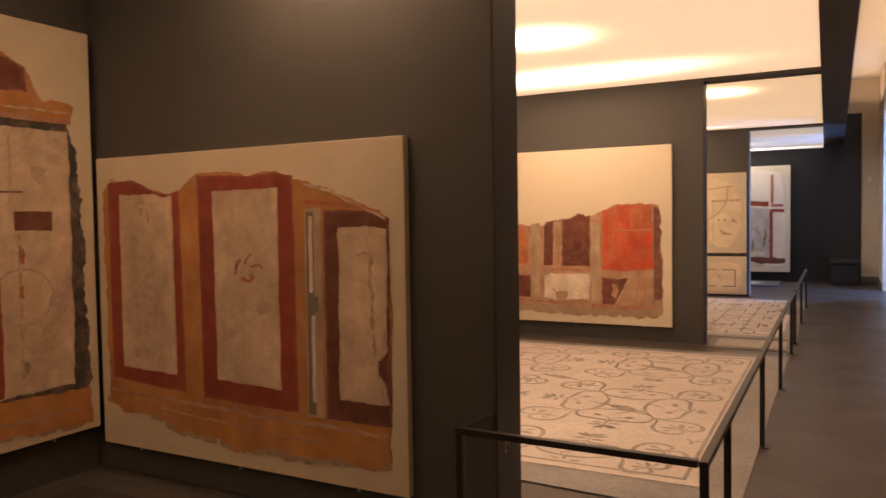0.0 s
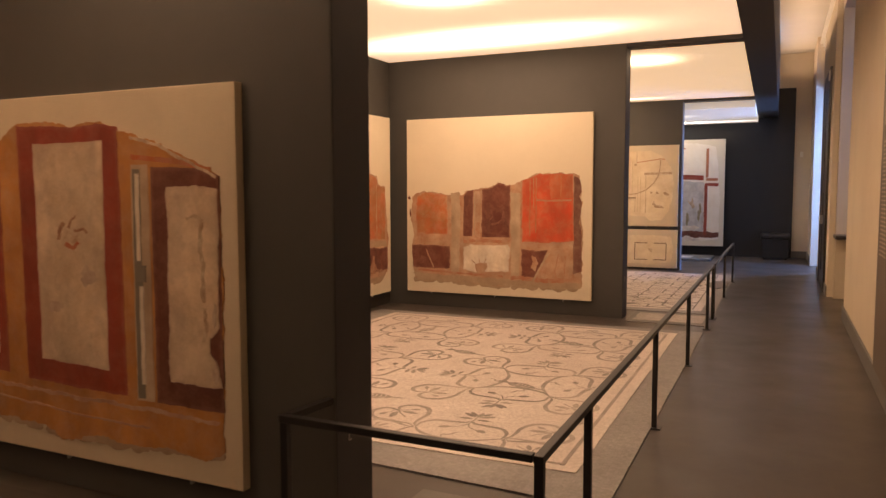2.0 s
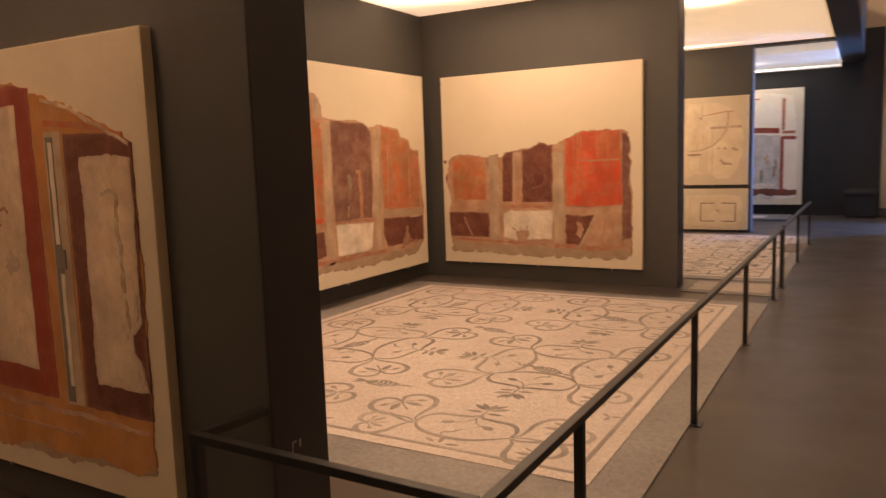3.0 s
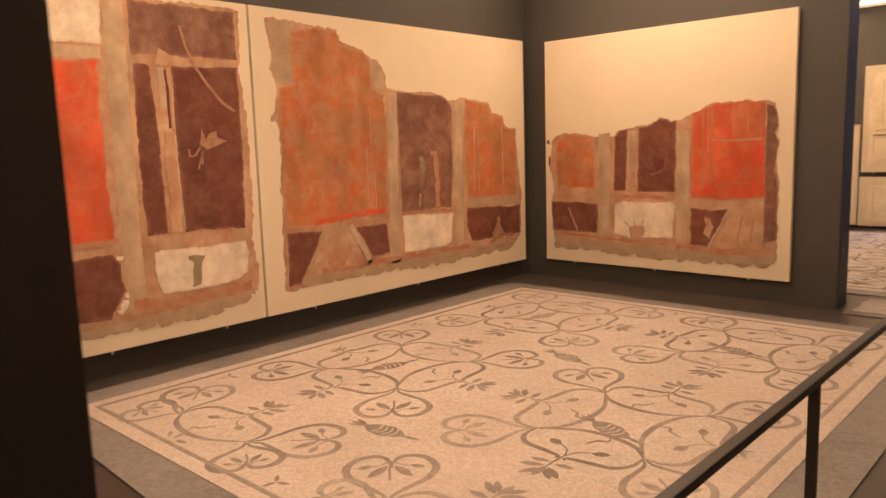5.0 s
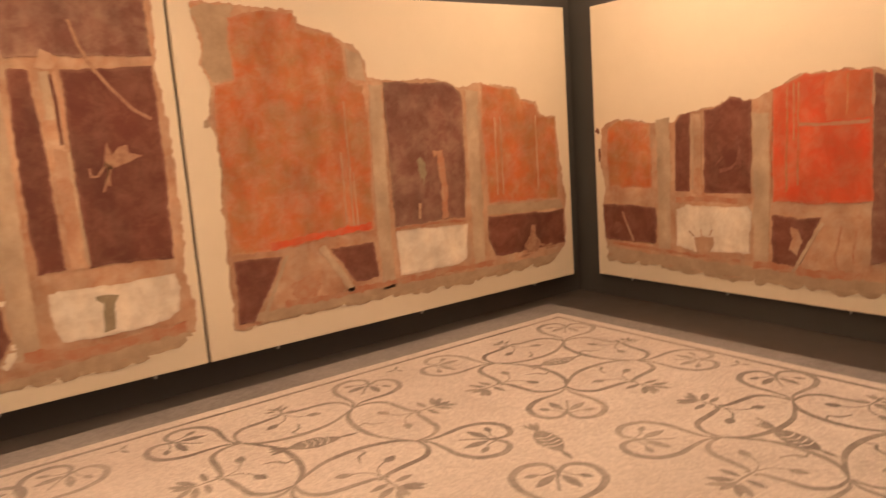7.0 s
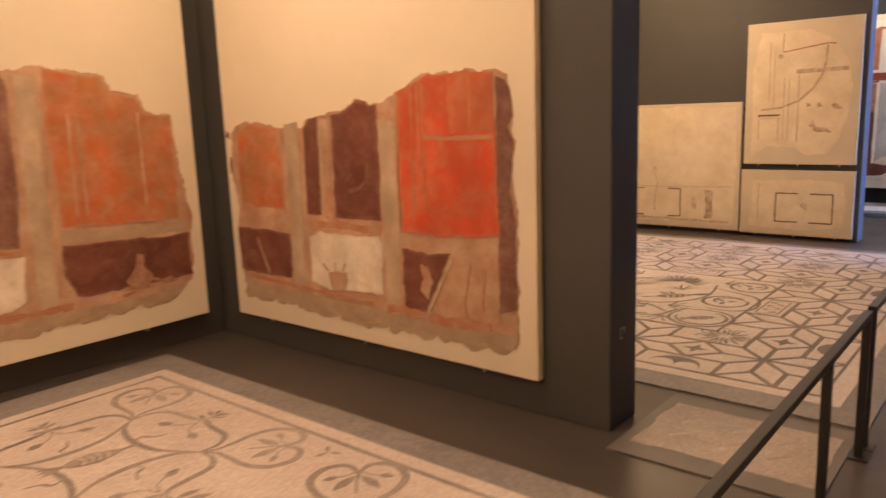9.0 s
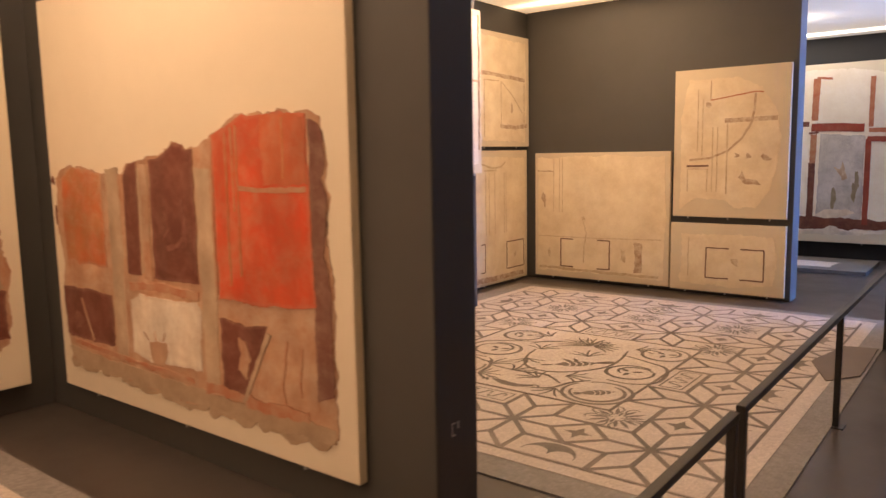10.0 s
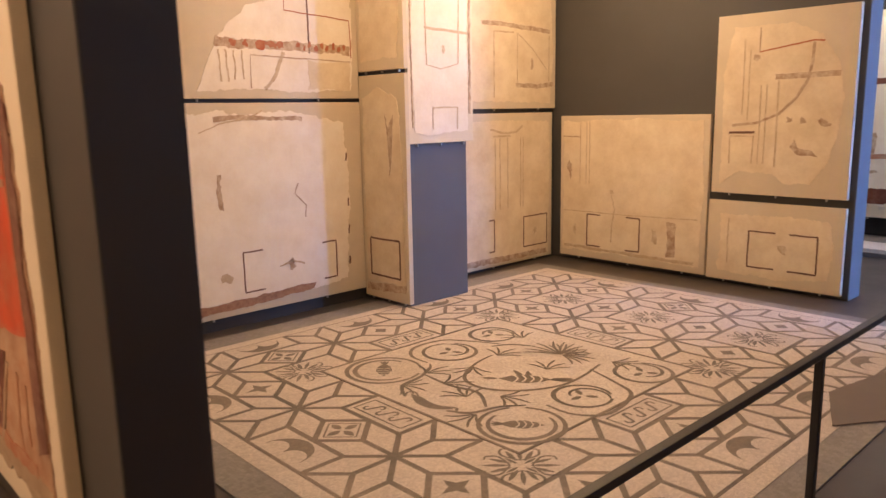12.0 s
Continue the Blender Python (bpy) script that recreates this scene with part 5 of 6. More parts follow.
p.line("brown_band", C_MAROON, [(-2.82, 1.89), (-2.05, 1.90)], 0.07, 3, 0.006)
p.line("red_band", C_CRIMSON, [(-2.02, 1.855), (-1.7, 1.85), (-1.36, 1.83)], 0.11, 4, 0.006)
p.line("red_band", C_REDLINE, [(-1.98, 1.95), (-1.97, 2.53)], 0.09, 4, 0.006)
p.line("red_band", C_REDLINE, [(-1.97, 2.54), (-1.78, 2.52)], 0.03, 4, 0.006)
p.line("red_band", C_REDEARTH, [(-1.99, 1.35), (-1.985, 1.76)], 0.08, 4, 0.006)
p.line("red_band", C_MAROON, [(-2.0, 0.55), (-1.995, 1.36)], 0.085, 4, 0.006)
p.line("capital", C_MAROON, [(-2.05, 1.775), (-1.92, 1.785)], 0.025, 5, 0.004)
p.line("red_band", C_CRIMSON, [(-1.30, 0.5), (-1.30, 1.68)], 0.07, 4, 0.006)
p.line("red_band", C_CRIMSON, [(-1.32, 1.68), (-1.02, 1.67)], 0.07, 5, 0.006)
p.line("red_band", C_REDLINE, [(-1.28, 1.84), (-1.28, 2.52)], 0.06, 4, 0.006)
p.line("red_band", C_REDLINE, [(-1.30, 1.80), (-1.04, 1.79)], 0.06, 5, 0.006)
p.line("red_band", C_CRIMSON, [(-2.85, 0.55), (-2.85, 2.5)], 0.08, 3, 0.006)
p.line("brown_band", C_REDEARTH, [(-2.66, 0.98), (-2.24, 0.99)], 0.06, 4, 0.006)
p.patch("ornament_trace", C_STAIN, blot(-2.42, 1.16, 0.035, 0.13, 12, 0.3, 63), 4, 0.006)
p.patch("ornament_trace", C_STAIN, blot(-2.40, 0.80, 0.06, 0.02, 12, 0.3, 64), 4, 0.006)
p.patch("white_chip", C_CREAM, [(-1.94, 0.61), (-1.80, 0.70), (-1.5, 0.71), (-1.42, 0.66), (-1.6, 0.60), (-1.8, 0.57)], 5, 0.010)
p.patch("white_chip", C_CREAM, [(-2.3, 0.37), (-1.8, 0.43), (-1.74, 0.47), (-1.64, 0.46), (-1.6, 0.40), (-1.3, 0.38), (-1.3, 0.35), (-2.3, 0.34)], 5, 0.010)
p.patch("ornament_trace", C_STAIN, [(-1.72, 1.30), (-1.63, 1.26), (-1.60, 1.38), (-1.57, 1.27), (-1.54, 1.14), (-1.60, 1.10), (-1.64, 1.2)], 4, 0.010)
for u, v in ((-1.45, 0.95), (-1.70, 0.85), (-1.42, 1.1)):
    p.patch("grey_stain", C_OLIVE, blot(u, v, 0.03, 0.14, 12, 0.3, int(-u * 90)), 3, 0.008)

# ---- floor mosaics ----
T_LIGHT = tessera_mat("rose_beige_tesserae", (0.60, 0.528, 0.475), (0.49, 0.42, 0.37), 0.012, 0.7)
T_DARK = tessera_mat("dark_grey_tesserae", (0.23, 0.198, 0.174), (0.44, 0.375, 0.322), 0.012, 0.9)
T_DARK2 = tessera_mat("brown_grey_tesserae", (0.12, 0.102, 0.088), (0.33, 0.265, 0.21), 0.012, 0.62)
T_GREY = tessera_mat("grey_stone_chips", (0.20, 0.185, 0.178), (0.31, 0.285, 0.268), 0.02, 0.7)
T_WORN = tessera_mat("worn_threshold_tesserae", (0.40, 0.335, 0.285), (0.24, 0.205, 0.18), 0.014, 0.9)
T_ROOM1 = tessera_mat("charcoal_tesserae", (0.028, 0.025, 0.023), (0.042, 0.037, 0.034), 0.014, 0.6)
T_EDGE1 = mat("dark_edge_stone", (0.062, 0.055, 0.049), (0.085, 0.075, 0.066), 0.7, 5, 0.6, 0.2, 60)
T_SLAB = mat("worn_grey_slab", (0.115, 0.105, 0.095), (0.16, 0.145, 0.13), 0.7, 5, 0.6, 0.2, 60)


def spline(pts, n=7):
    """A smooth line through pts."""
    out = []
    q = [pts[0]] + list(pts) + [pts[-1]]
    for i in range(1, len(q) - 2):
        for k in range(n):
            t = k / n
            out.append(tuple(0.5 * (2 * q[i][c] + (q[i + 1][c] - q[i - 1][c]) * t + (2 * q[i - 1][c] - 5 * q[i][c] + 4 * q[i + 1][c] - q[i + 2][c]) * t * t + (3 * q[i][c] - q[i - 1][c] - 3 * q[i + 1][c] + q[i + 2][c]) * t ** 3) for c in (0, 1)))
    return out + [tuple(pts[-1])]


def ribbon(bm, pts, w0, w1=None, z=0.0):
    w1 = w0 if w1 is None else w1
    rows = []
    for i, (x, y) in enumerate(pts):
        a, b = pts[max(0, i - 1)], pts[min(len(pts) - 1, i + 1)]
        d = math.hypot(b[0] - a[0], b[1] - a[1]) or 1
        f = i / (len(pts) - 1)
        w = (w0 + (w1 - w0) * math.sin(math.pi * f)) / 2
        nx, ny = -(b[1] - a[1]) / d * w, (b[0] - a[0]) / d * w
        rows.append((bm.verts.new((x + nx, y + ny, z)), bm.verts.new((x - nx, y - ny, z))))
    for (a, b), (c, d) in zip(rows, rows[1:]):
        bm.faces.new((a, b, d, c))


def leaf(bm, x, y, angle, length, width, z=0.0):
    c, s = math.cos(angle), math.sin(angle)
    prof = ((0, 0), (0.25, 0.38), (0.55, 0.5), (0.82, 0.28), (1, 0), (0.82, -0.28), (0.55, -0.5), (0.25, -0.38))
    bm.faces.new([bm.verts.new((x + c * u * length - s * v * width, y + s * u * length + c * v * width, z)) for u, v in prof])


def slab(bm, pts, z0, z1):
    """A flat piece with the outline pts."""
    f = bm.faces.new([bm.verts.new((x, y, z1)) for x, y in pts])
    g = bmesh.ops.extrude_face_region(bm, geom=[f])
    for e in g["geom"]:
        if isinstance(e, bmesh.types.BMVert):
            e.co.z = z0


def mesh_of(name, bm, material):
    bmesh.ops.recalc_face_normals(bm, faces=bm.faces)
    for f in bm.faces:
        if f.normal.z < -0.5 and f.calc_center_median().z >= -1e-4:
            f.normal_flip()
    me = bpy.data.meshes.new(name)
    bm.to_mesh(me)
    bm.free()
    me.materials.append(material)
    return me


# vine mosaic of the second room
VX0, VX1, VY0, VY1 = -4.075, -0.655, 4.62, 8.94
vine = root("floor_mosaic", pose((VX0 + VX1) / 2, (VY0 + VY1) / 2, 0), "pale rose-beige floor mosaic with dark vine scrolls and leaves", "mosaic", "floor mosaics")
CX, CY = (VX0 + VX1) / 2, (VY0 + VY1) / 2
bm = bmesh.new()
slab(bm, [(x - CX, y - CY) for x, y in ((-4.30, 4.46), (-0.41, 4.235), (-0.41, 9.13), (-4.37, 9.13))], 0.0005, 0.010)
part("stone_border", bm, T_GREY, vine, "grey stone chip border")
bm = bmesh.new()
box(bm, VX0 - CX, VX1 - CX, VY0 - CY, VY1 - CY, 0.009, 0.0145)
part("field", bm, T_LIGHT, vine)
HX, HY = (VX1 - VX0) / 2, (VY1 - VY0) / 2
bm = bmesh.new()
a, b, w = HX - 0.085, HY - 0.085, 0.024
for x0, x1, y0, y1 in ((-a, a, -b, -b + w), (-a, a, b - w, b), (-a, -a + w, -b + w, b - w), (a - w, a, -b + w, b - w)):
    box(bm, x0, x1, y0, y1, 0.014, 0.0165)
part("border_line", bm, T_DARK, vine)


def heart_mesh(k):
    """A heart of two swelling scrolls from its tip at the origin to the joint between the lobes, with leaves inside."""
    bm = bmesh.new()
    lobe = spline([(0.015, 0.006), (0.08, 0.022), (0.15, 0.085), (0.23, 0.165), (0.34, 0.205), (0.44, 0.165), (0.475, 0.09), (0.455, 0.035), (0.40, 0.008), (0.35, -0.006)])
    for s in (1, -1):
        ribbon(bm, [(x * k, y * s * (0.4 + 0.6 * k)) for x, y in lobe], 0.010, 0.038)
        leaf(bm, 0.37 * k, 0.014 * s, math.pi - 0.62 * s, 0.15 * k, 0.052 * k)
        ribbon(bm, [(x * k, y * s * k) for x, y in spline([(0.41, 0.012), (0.37, 0.06), (0.37, 0.10)], 4)], 0.009)
        leaf(bm, 0.37 * k, 0.085 * s * k, math.pi / 2 * s + 0.35 * s, 0.075 * k, 0.04 * k)
    ribbon(bm, spline([(0.42 * k, 0.0), (0.34 * k, 0.006), (0.22 * k, 0.0)], 4), 0.012)
    return mesh_of("scroll_motif", bm, T_DARK)


heart, small_heart = heart_mesh(1.0), heart_mesh(0.70)
bm = bmesh.new()
leaf(bm, 0.0, 0, 0, 0.12, 0.042)
leaf_mesh = mesh_of("leaf", bm, T_DARK)


def lyre_mesh(h):
    """Stems that join two knots 2 h apart: a hanging arc below, an arch above that meets at the foot of a sprig."""
    bm = bmesh.new()
    ribbon(bm, spline([(-h, 0.0), (-h * 0.72, -0.085), (-h * 0.2, -0.13), (h * 0.4, -0.11), (h, 0.0)]), 0.010, 0.036)
    for s in (1, -1):
        ribbon(bm, spline([(s * h, 0.0), (s * h * 1.0, 0.10), (s * h * 0.8, 0.178), (s * h * 0.38, 0.198), (s * 0.028, 0.214), (s * 0.022, 0.243)]), 0.010, 0.034)
        ribbon(bm, spline([(0.0, 0.20), (s * 0.03, 0.13), (s * 0.10, 0.085)], 5), 0.009)
        leaf(bm, s * 0.085, 0.10, -math.pi / 2 + s * 1.15, 0.09, 0.055)
    ribbon(bm, spline([(-0.06, -0.115), (-0.075, -0.07), (-0.03, -0.045), (0.0, 0.02)], 5), 0.008, 0.018)
    ribbon(bm, [(0.0, 0.205), (0.004, 0.28), (0.0, 0.35)], 0.011, 0.014)
    return mesh_of("lyre_motif", bm, T_DARK)


bm = bmesh.new()
leaf(bm, -0.15, 0, 0, 0.30, 0.135)
oval = mesh_of("oval_motif", bm, T_DARK)


def oval_dark():
    bm = bmesh.new()
    leaf(bm, -0.12, 0, 0, 0.24, 0.105)
    return bm


bm = bmesh.new()
leaf(bm, 0.0, 0, 0, 0.12, 0.03)
oval_tip = mesh_of("oval_tip", bm, T_DARK)
bm = bmesh.new()
for k in range(4):
    ribbon(bm, spline([(-0.05 + 0.036 * k, -0.045), (-0.032 + 0.036 * k, 0.0), (-0.05 + 0.036 * k, 0.045)], 4), 0.008, z=0.0012)
oval_bars = mesh_of("pale_bars", bm, T_LIGHT)
ZM = 0.0160
# knots stand in fours round the ovals; each sends a heart outwards
KX = ((-3.47, -1), (-2.83, 1), (-1.80, -1), (-1.21, 1))
KY = ((4.97, 1), (6.01, -1), (6.68, 1), (7.75, -1), (8.39, 1))
for x, sx in KX:
    for y, sy in KY:
        # the joints of the hearts lean a little, as the setters laid them
        shared("scroll_motif", heart, vine, pose(x - CX, y - CY, ZM, 0, 0, math.degrees(math.atan2(sy, sx)) + 3 * math.sin(7 * x + 5 * y)) @ Matrix.Scale(0.92 if x > -1.3 else 1.0, 4))
    a = -33 if sx > 0 else 205
    shared("scroll_motif", small_heart, vine, pose(x - CX, 4.97 - CY, ZM + 0.0004, 0, 0, a))
lyres = {0.295: lyre_mesh(0.295), 0.32: lyre_mesh(0.32), 0.335: lyre_mesh(0.335)}
LYRES = [(-3.15, y, 0.32, 0 if sy > 0 else 180) for y, sy in KY] + [(-1.505, y, 0.295, 0 if sy > 0 else 180) for y, sy in KY]
LYRES += [(x, y, h, -90 if sx > 0 else 90) for x, sx in KX for y, h in ((6.345, 0.335), (8.07, 0.32))]
SPRIG = ((0.335, 84, 1.0), (0.335, 30, 1.05), (0.345, 150, 1.05), (0.29, 2, 0.9), (0.30, 178, 0.9), (0.37, 52, 0.95), (0.36, 128, 0.95))
for n, (x, y, h, turn) in enumerate(LYRES):
    o = shared("lyre_motif", lyres[h], vine, pose(x - CX, y - CY, ZM + 0.0006, 0, 0, turn))
    edge = x < -3.4 or x > -1.3 or y > 8.3
    for up, a, size in SPRIG:
        size *= 0.62 if edge else 1.0
        shared("leaf", leaf_mesh, o, pose(0.012 * math.cos(radians(a)), up - (0.06 if edge else 0.0), 0.0002, 0, 0, a + 8 * math.sin(n * 2.1 + a)) @ Matrix.Scale(size, 4))
for x, y, a in ((-2.39, 5.50, 4), (-3.19, 6.29, 75), (-1.50, 6.22, -20), (-2.36, 7.15, -18), (-3.19, 8.05, 80), (-1.55, 7.96, -15)):
    o = shared("oval_motif", oval, vine, pose(x - CX, y - CY, ZM + 0.0012, 0, 0, a))
    shared("pale_bars", oval_bars, o, pose(0, 0, 0.0004))
    for k, b in enumerate((160, 180, 200, 4)):
        shared("oval_tip", oval_tip, o, pose(-0.12 if k < 3 else 0.12, 0, 0.0002 + 0.0001 * k, 0, 0, b))
# pairs of leaves between the lowest knots and the border
for x in (-3.17, -1.52):
    for dx, a in ((0.03, 8), (-0.03, 150), (0.0, 100)):
        shared("leaf", leaf_mesh, vine, pose(x + dx - CX, 4.755 - CY, ZM + 0.0009, 0, 0, a) @ Matrix.Scale(0.75, 4))
for x, y in ((-2.33, 4.80), (-2.33, 8.74), (-3.86, 5.50), (-3.86, 7.22), (-0.83, 5.50), (-0.83, 7.22)):
    for a in (20, 140, 260):
        shared("leaf", leaf_mesh, vine, pose(x - CX, y - CY, ZM + 0.0009, 0, 0, a) @ Matrix.Scale(0.6, 4))

# thresholds between the rooms
for y0, y1 in ((3.22, 4.10), (9.53, 10.34)):
    t = root("threshold_mosaic", pose(-0.87, (y0 + y1) / 2, 0), "worn threshold slab with an inlaid pale mosaic strip", "mosaic", "threshold mosaics")
    h = (y1 - y0) / 2
    bm = bmesh.new()
    box(bm, -0.45, 0.44, -h, h, 0.0005, 0.009, 0.002)
    part("slab", bm, T_SLAB, t)
    bm = bmesh.new()
    slab(bm, torn([(-0.39, -h + 0.13), (0.40, -h + 0.13), (0.40, h - 0.13), (-0.39, h - 0.13)], 0.012, y0), 0.008, 0.012)
    part("inlay", bm, T_WORN, t)
    for k in range(3):
        bm = bmesh.new()
        ribbon(bm, spline([(-0.27 + 0.22 * k, -0.12), (-0.16 + 0.22 * k, 0.02), (-0.20 + 0.22 * k, 0.13), (-0.27 + 0.22 * k, 0.05)]), 0.018, 0.03, 0.0132)
        part("scroll_motif", bm, T_DARK, t)

# dark pavement of the first room
d1 = root("floor_mosaic", pose(-2.9, 0.6, 0), "dark charcoal floor mosaic with a paler edge line", "mosaic", "floor mosaics")
bm = bmesh.new()
box(bm, -1.25, 1.35, -2.6, 2.65, 0.0005, 0.012, 0.002)
part("stone_border", bm, T_EDGE1, d1)
bm = bmesh.new()
box(bm, -1.08, 1.18, -2.4, 2.47, 0.011, 0.0165)
part("field", bm, T_ROOM1, d1)

# star mosaic of the third room
SA = 0.2455
SD = SA * (2 + math.sqrt(2))
SX, SY = [-3.605 + SD * i for i in range(4)], [11.12 + SD * j for j in range(5)]
FX0, FX1, FY0, FY1 = SX[0] - SD / 2, SX[3] + SD / 2, SY[0] - SD / 2, SY[4] + SD / 2
CX, CY = (FX0 + FX1) / 2, (FY0 + FY1) / 2
star = root("floor_mosaic", pose(CX, CY, 0), "black and beige floor mosaic of eight-lozenge stars round a scroll panel", "mosaic", "floor mosaics")
bm = bmesh.new()
box(bm, -4.36 - CX, -0.41 - CX, 10.40 - CY, 15.14 - CY, 0.0005, 0.009, 0.002)
part("stone_border", bm, T_GREY, star, "grey stone chip border")
bm = bmesh.new()
box(bm, FX0 - 0.10 - CX, FX1 + 0.10 - CX, FY0 - 0.10 - CY, FY1 + 0.10 - CY, 0.008, 0.012)
part("pale_band", bm, T_LIGHT, star)
bm = bmesh.new()
box(bm, FX0 - CX, FX1 - CX, FY0 - CY, FY1 - CY, 0.0115, 0.0140)
part("dark_lattice", bm, T_DARK2, star, "dark tesserae lines between the pale tiles")


def clip(poly, x0, x1, y0, y1):
    for axis, lim, sign in ((0, x0, 1), (0, x1, -1), (1, y0, 1), (1, y1, -1)):
        res = []
        for i in range(len(poly)):
            a, b = poly[i - 1], poly[i]
            da, db = (a[axis] - lim) * sign, (b[axis] - lim) * sign
            if (da < -1e-6) != (db < -1e-6):
                f = da / (da - db)
                res.append((a[0] + (b[0] - a[0]) * f, a[1] + (b[1] - a[1]) * f))
            if db >= -1e-6:
                res.append(b)
        poly = res
        if len(poly) < 3:
            return []
    return poly


LW = 0.0155


def tile(name, poly, parent=None):
    bm = bmesh.new()
    slab(bm, inset(poly, LW), 0.0, 0.003)
    return mesh_of(name, bm, T_LIGHT)


dirs = [(SA * math.cos(k * math.pi / 4), SA * math.sin(k * math.pi / 4)) for k in range(2)]
lozenge = tile("lozenge_tile", [(0, 0), dirs[0], (dirs[0][0] + dirs[1][0], dirs[0][1] + dirs[1][1]), dirs[1]])
r = SA / math.sqrt(2)
small_poly = [(r, 0), (0, r), (-r, 0), (0, -r)]
big_poly = [(-SA, -SA), (SA, -SA), (SA, SA), (-SA, SA)]
small_tile, big_tile = tile("square_tile", small_poly), tile("large_square_tile", big_poly)
bm = bmesh.new()
bm.faces.new([bm.verts.new((math.cos(k * math.pi / 4) * (0.085 if k % 2 == 0 else 0.035), math.sin(k * math.pi / 4) * (0.085 if k % 2 == 0 else 0.035), 0)) for k in range(8)])
four_point = mesh_of("four_point_motif", bm, T_DARK2)
bm = bmesh.new()
for k in range(4):
    leaf(bm, 0.012 * math.cos(k * math.pi / 2), 0.012 * math.sin(k * math.pi / 2), k * math.pi / 2, 0.085, 0.045)
for k in range(4):
    c, s = math.cos(k * math.pi / 2), math.sin(k * math.pi / 2)
    ribbon(bm, [(c * 0.118, s * 0.118), (-s * 0.118, c * 0.118)], 0.010)
petals = mesh_of("petal_motif", bm, T_DARK2)
bm = bmesh.new()
bm.faces.new([bm.verts.new((x, y, 0)) for x, y in ((0.055, 0.0), (0.0, 0.055), (-0.055, 0.0), (0.0, -0.055))])
small_square = mesh_of("square_motif", bm, T_DARK2)
bm = bmesh.new()
for k in range(4):
    a = k * math.pi / 2 + 0.785
    c, s = math.cos(a), math.sin(a)
    for turn, length in ((0, 0.14), (0.42, 0.12), (-0.42, 0.12)):
        leaf(bm, 0.045 * math.cos(a + turn), 0.045 * math.sin(a + turn), a + turn, length, 0.026)
    ribbon(bm, [(c * u - s * v, s * u + c * v) for u, v in spline([(0.05, 0.0), (0.10, 0.085), (0.16, 0.09), (0.17, 0.055)], 4)], 0.008, 0.014)
    ribbon(bm, [(c * u + s * v, s * u - c * v) for u, v in spline([(0.05, 0.0), (0.10, 0.085), (0.16, 0.09), (0.17, 0.055)], 4)], 0.008, 0.014)
    leaf(bm, 0.02 * math.cos(a + 0.785), 0.02 * math.sin(a + 0.785), a + 0.785, 0.085, 0.020)
flower = mesh_of("flower_motif", bm, T_DARK2)
bm = bmesh.new()
outer = [(0.155 * math.cos(math.pi * k / 14), 0.155 * math.sin(math.pi * k / 14)) for k in range(15)]
pelta = [(cx - 0.074 * math.cos(math.pi * k / 7), 0.004 + 0.072 * math.sin(math.pi * k / 7)) for cx in (-0.0765, 0.0765) for k in range(8)]
bm.faces.new([bm.verts.new((x, y - 0.06, 0)) for x, y in outer + pelta])
crescent = mesh_of("crescent_motif", bm, T_DARK2)
bm = bmesh.new()
for u in (-0.11, 0.0, 0.11):
    ribbon(bm, spline([(u - 0.045, -0.005), (u - 0.05, -0.035), (u - 0.02, -0.045), (u, 0.0), (u + 0.02, 0.045), (u + 0.05, 0.035), (u + 0.045, 0.005)], 5), 0.012, 0.018)
for b0, b1 in (((-0.2, -0.075), (0.2, -0.075)), ((-0.2, 0.075), (0.2, 0.075)), ((-0.2, -0.075), (-0.2, 0.075)), ((0.2, -0.075), (0.2, 0.075))):
    ribbon(bm, [b0, b1], 0.012)
braid = mesh_of("braid_motif", bm, T_DARK2)
ZS = 0.0135
MIX, MIY = (SX[1] + SX[2]) / 2, (SY[1] + SY[2]) / 2      # middle of the scroll panel
PH = SD - 0.004                                           # its half width


def covered(x, y):
    return abs(x - MIX) < PH + 0.01 and abs(y - MIY) < PH + 0.01


for i, x in enumerate(SX):
    for j, y in enumerate(SY):
        if 0 < i < 3 and 0 < j < 3:
            continue
        for k in range(8):
            shared("lozenge_tile", lozenge, star, pose(x - CX, y - CY, ZS, 0, 0, 45 * k))
spots = [(x + SD / 2, y) for x in [SX[0] - SD] + SX for y in SY] + [(x, y + SD / 2) for x in SX for y in [SY[0] - SD] + SY]
for x, y in spots:
    if abs(x - MIX) < PH - 0.02 and abs(y - MIY) < PH - 0.02:
        continue
    poly = clip([(x + u, y + v) for u, v in small_poly], FX0 + 0.001, FX1 - 0.001, FY0 + 0.001, FY1 - 0.001)
    if len(poly) == 4:
        shared("square_tile", small_tile, star, pose(x - CX, y - CY, ZS))
        if not covered(x, y):
            m = petals if abs(x - MIX) < 0.1 and y < 11.4 or x < -3.5 and y < 11.8 or y > 14 and abs(x - MIX) < 0.1 else small_square if x < -3.5 and 12 < y < 12.8 or y > 13.5 and x > -2.0 else four_point
            shared(m.name.split(".")[0], m, star, pose(x - CX, y - CY, ZS + 0.0042))
    elif poly:
        shared("half_square_tile", tile("half_square_tile", [(u - x, v - y) for u, v in poly]), star, pose(x - CX, y - CY, ZS))
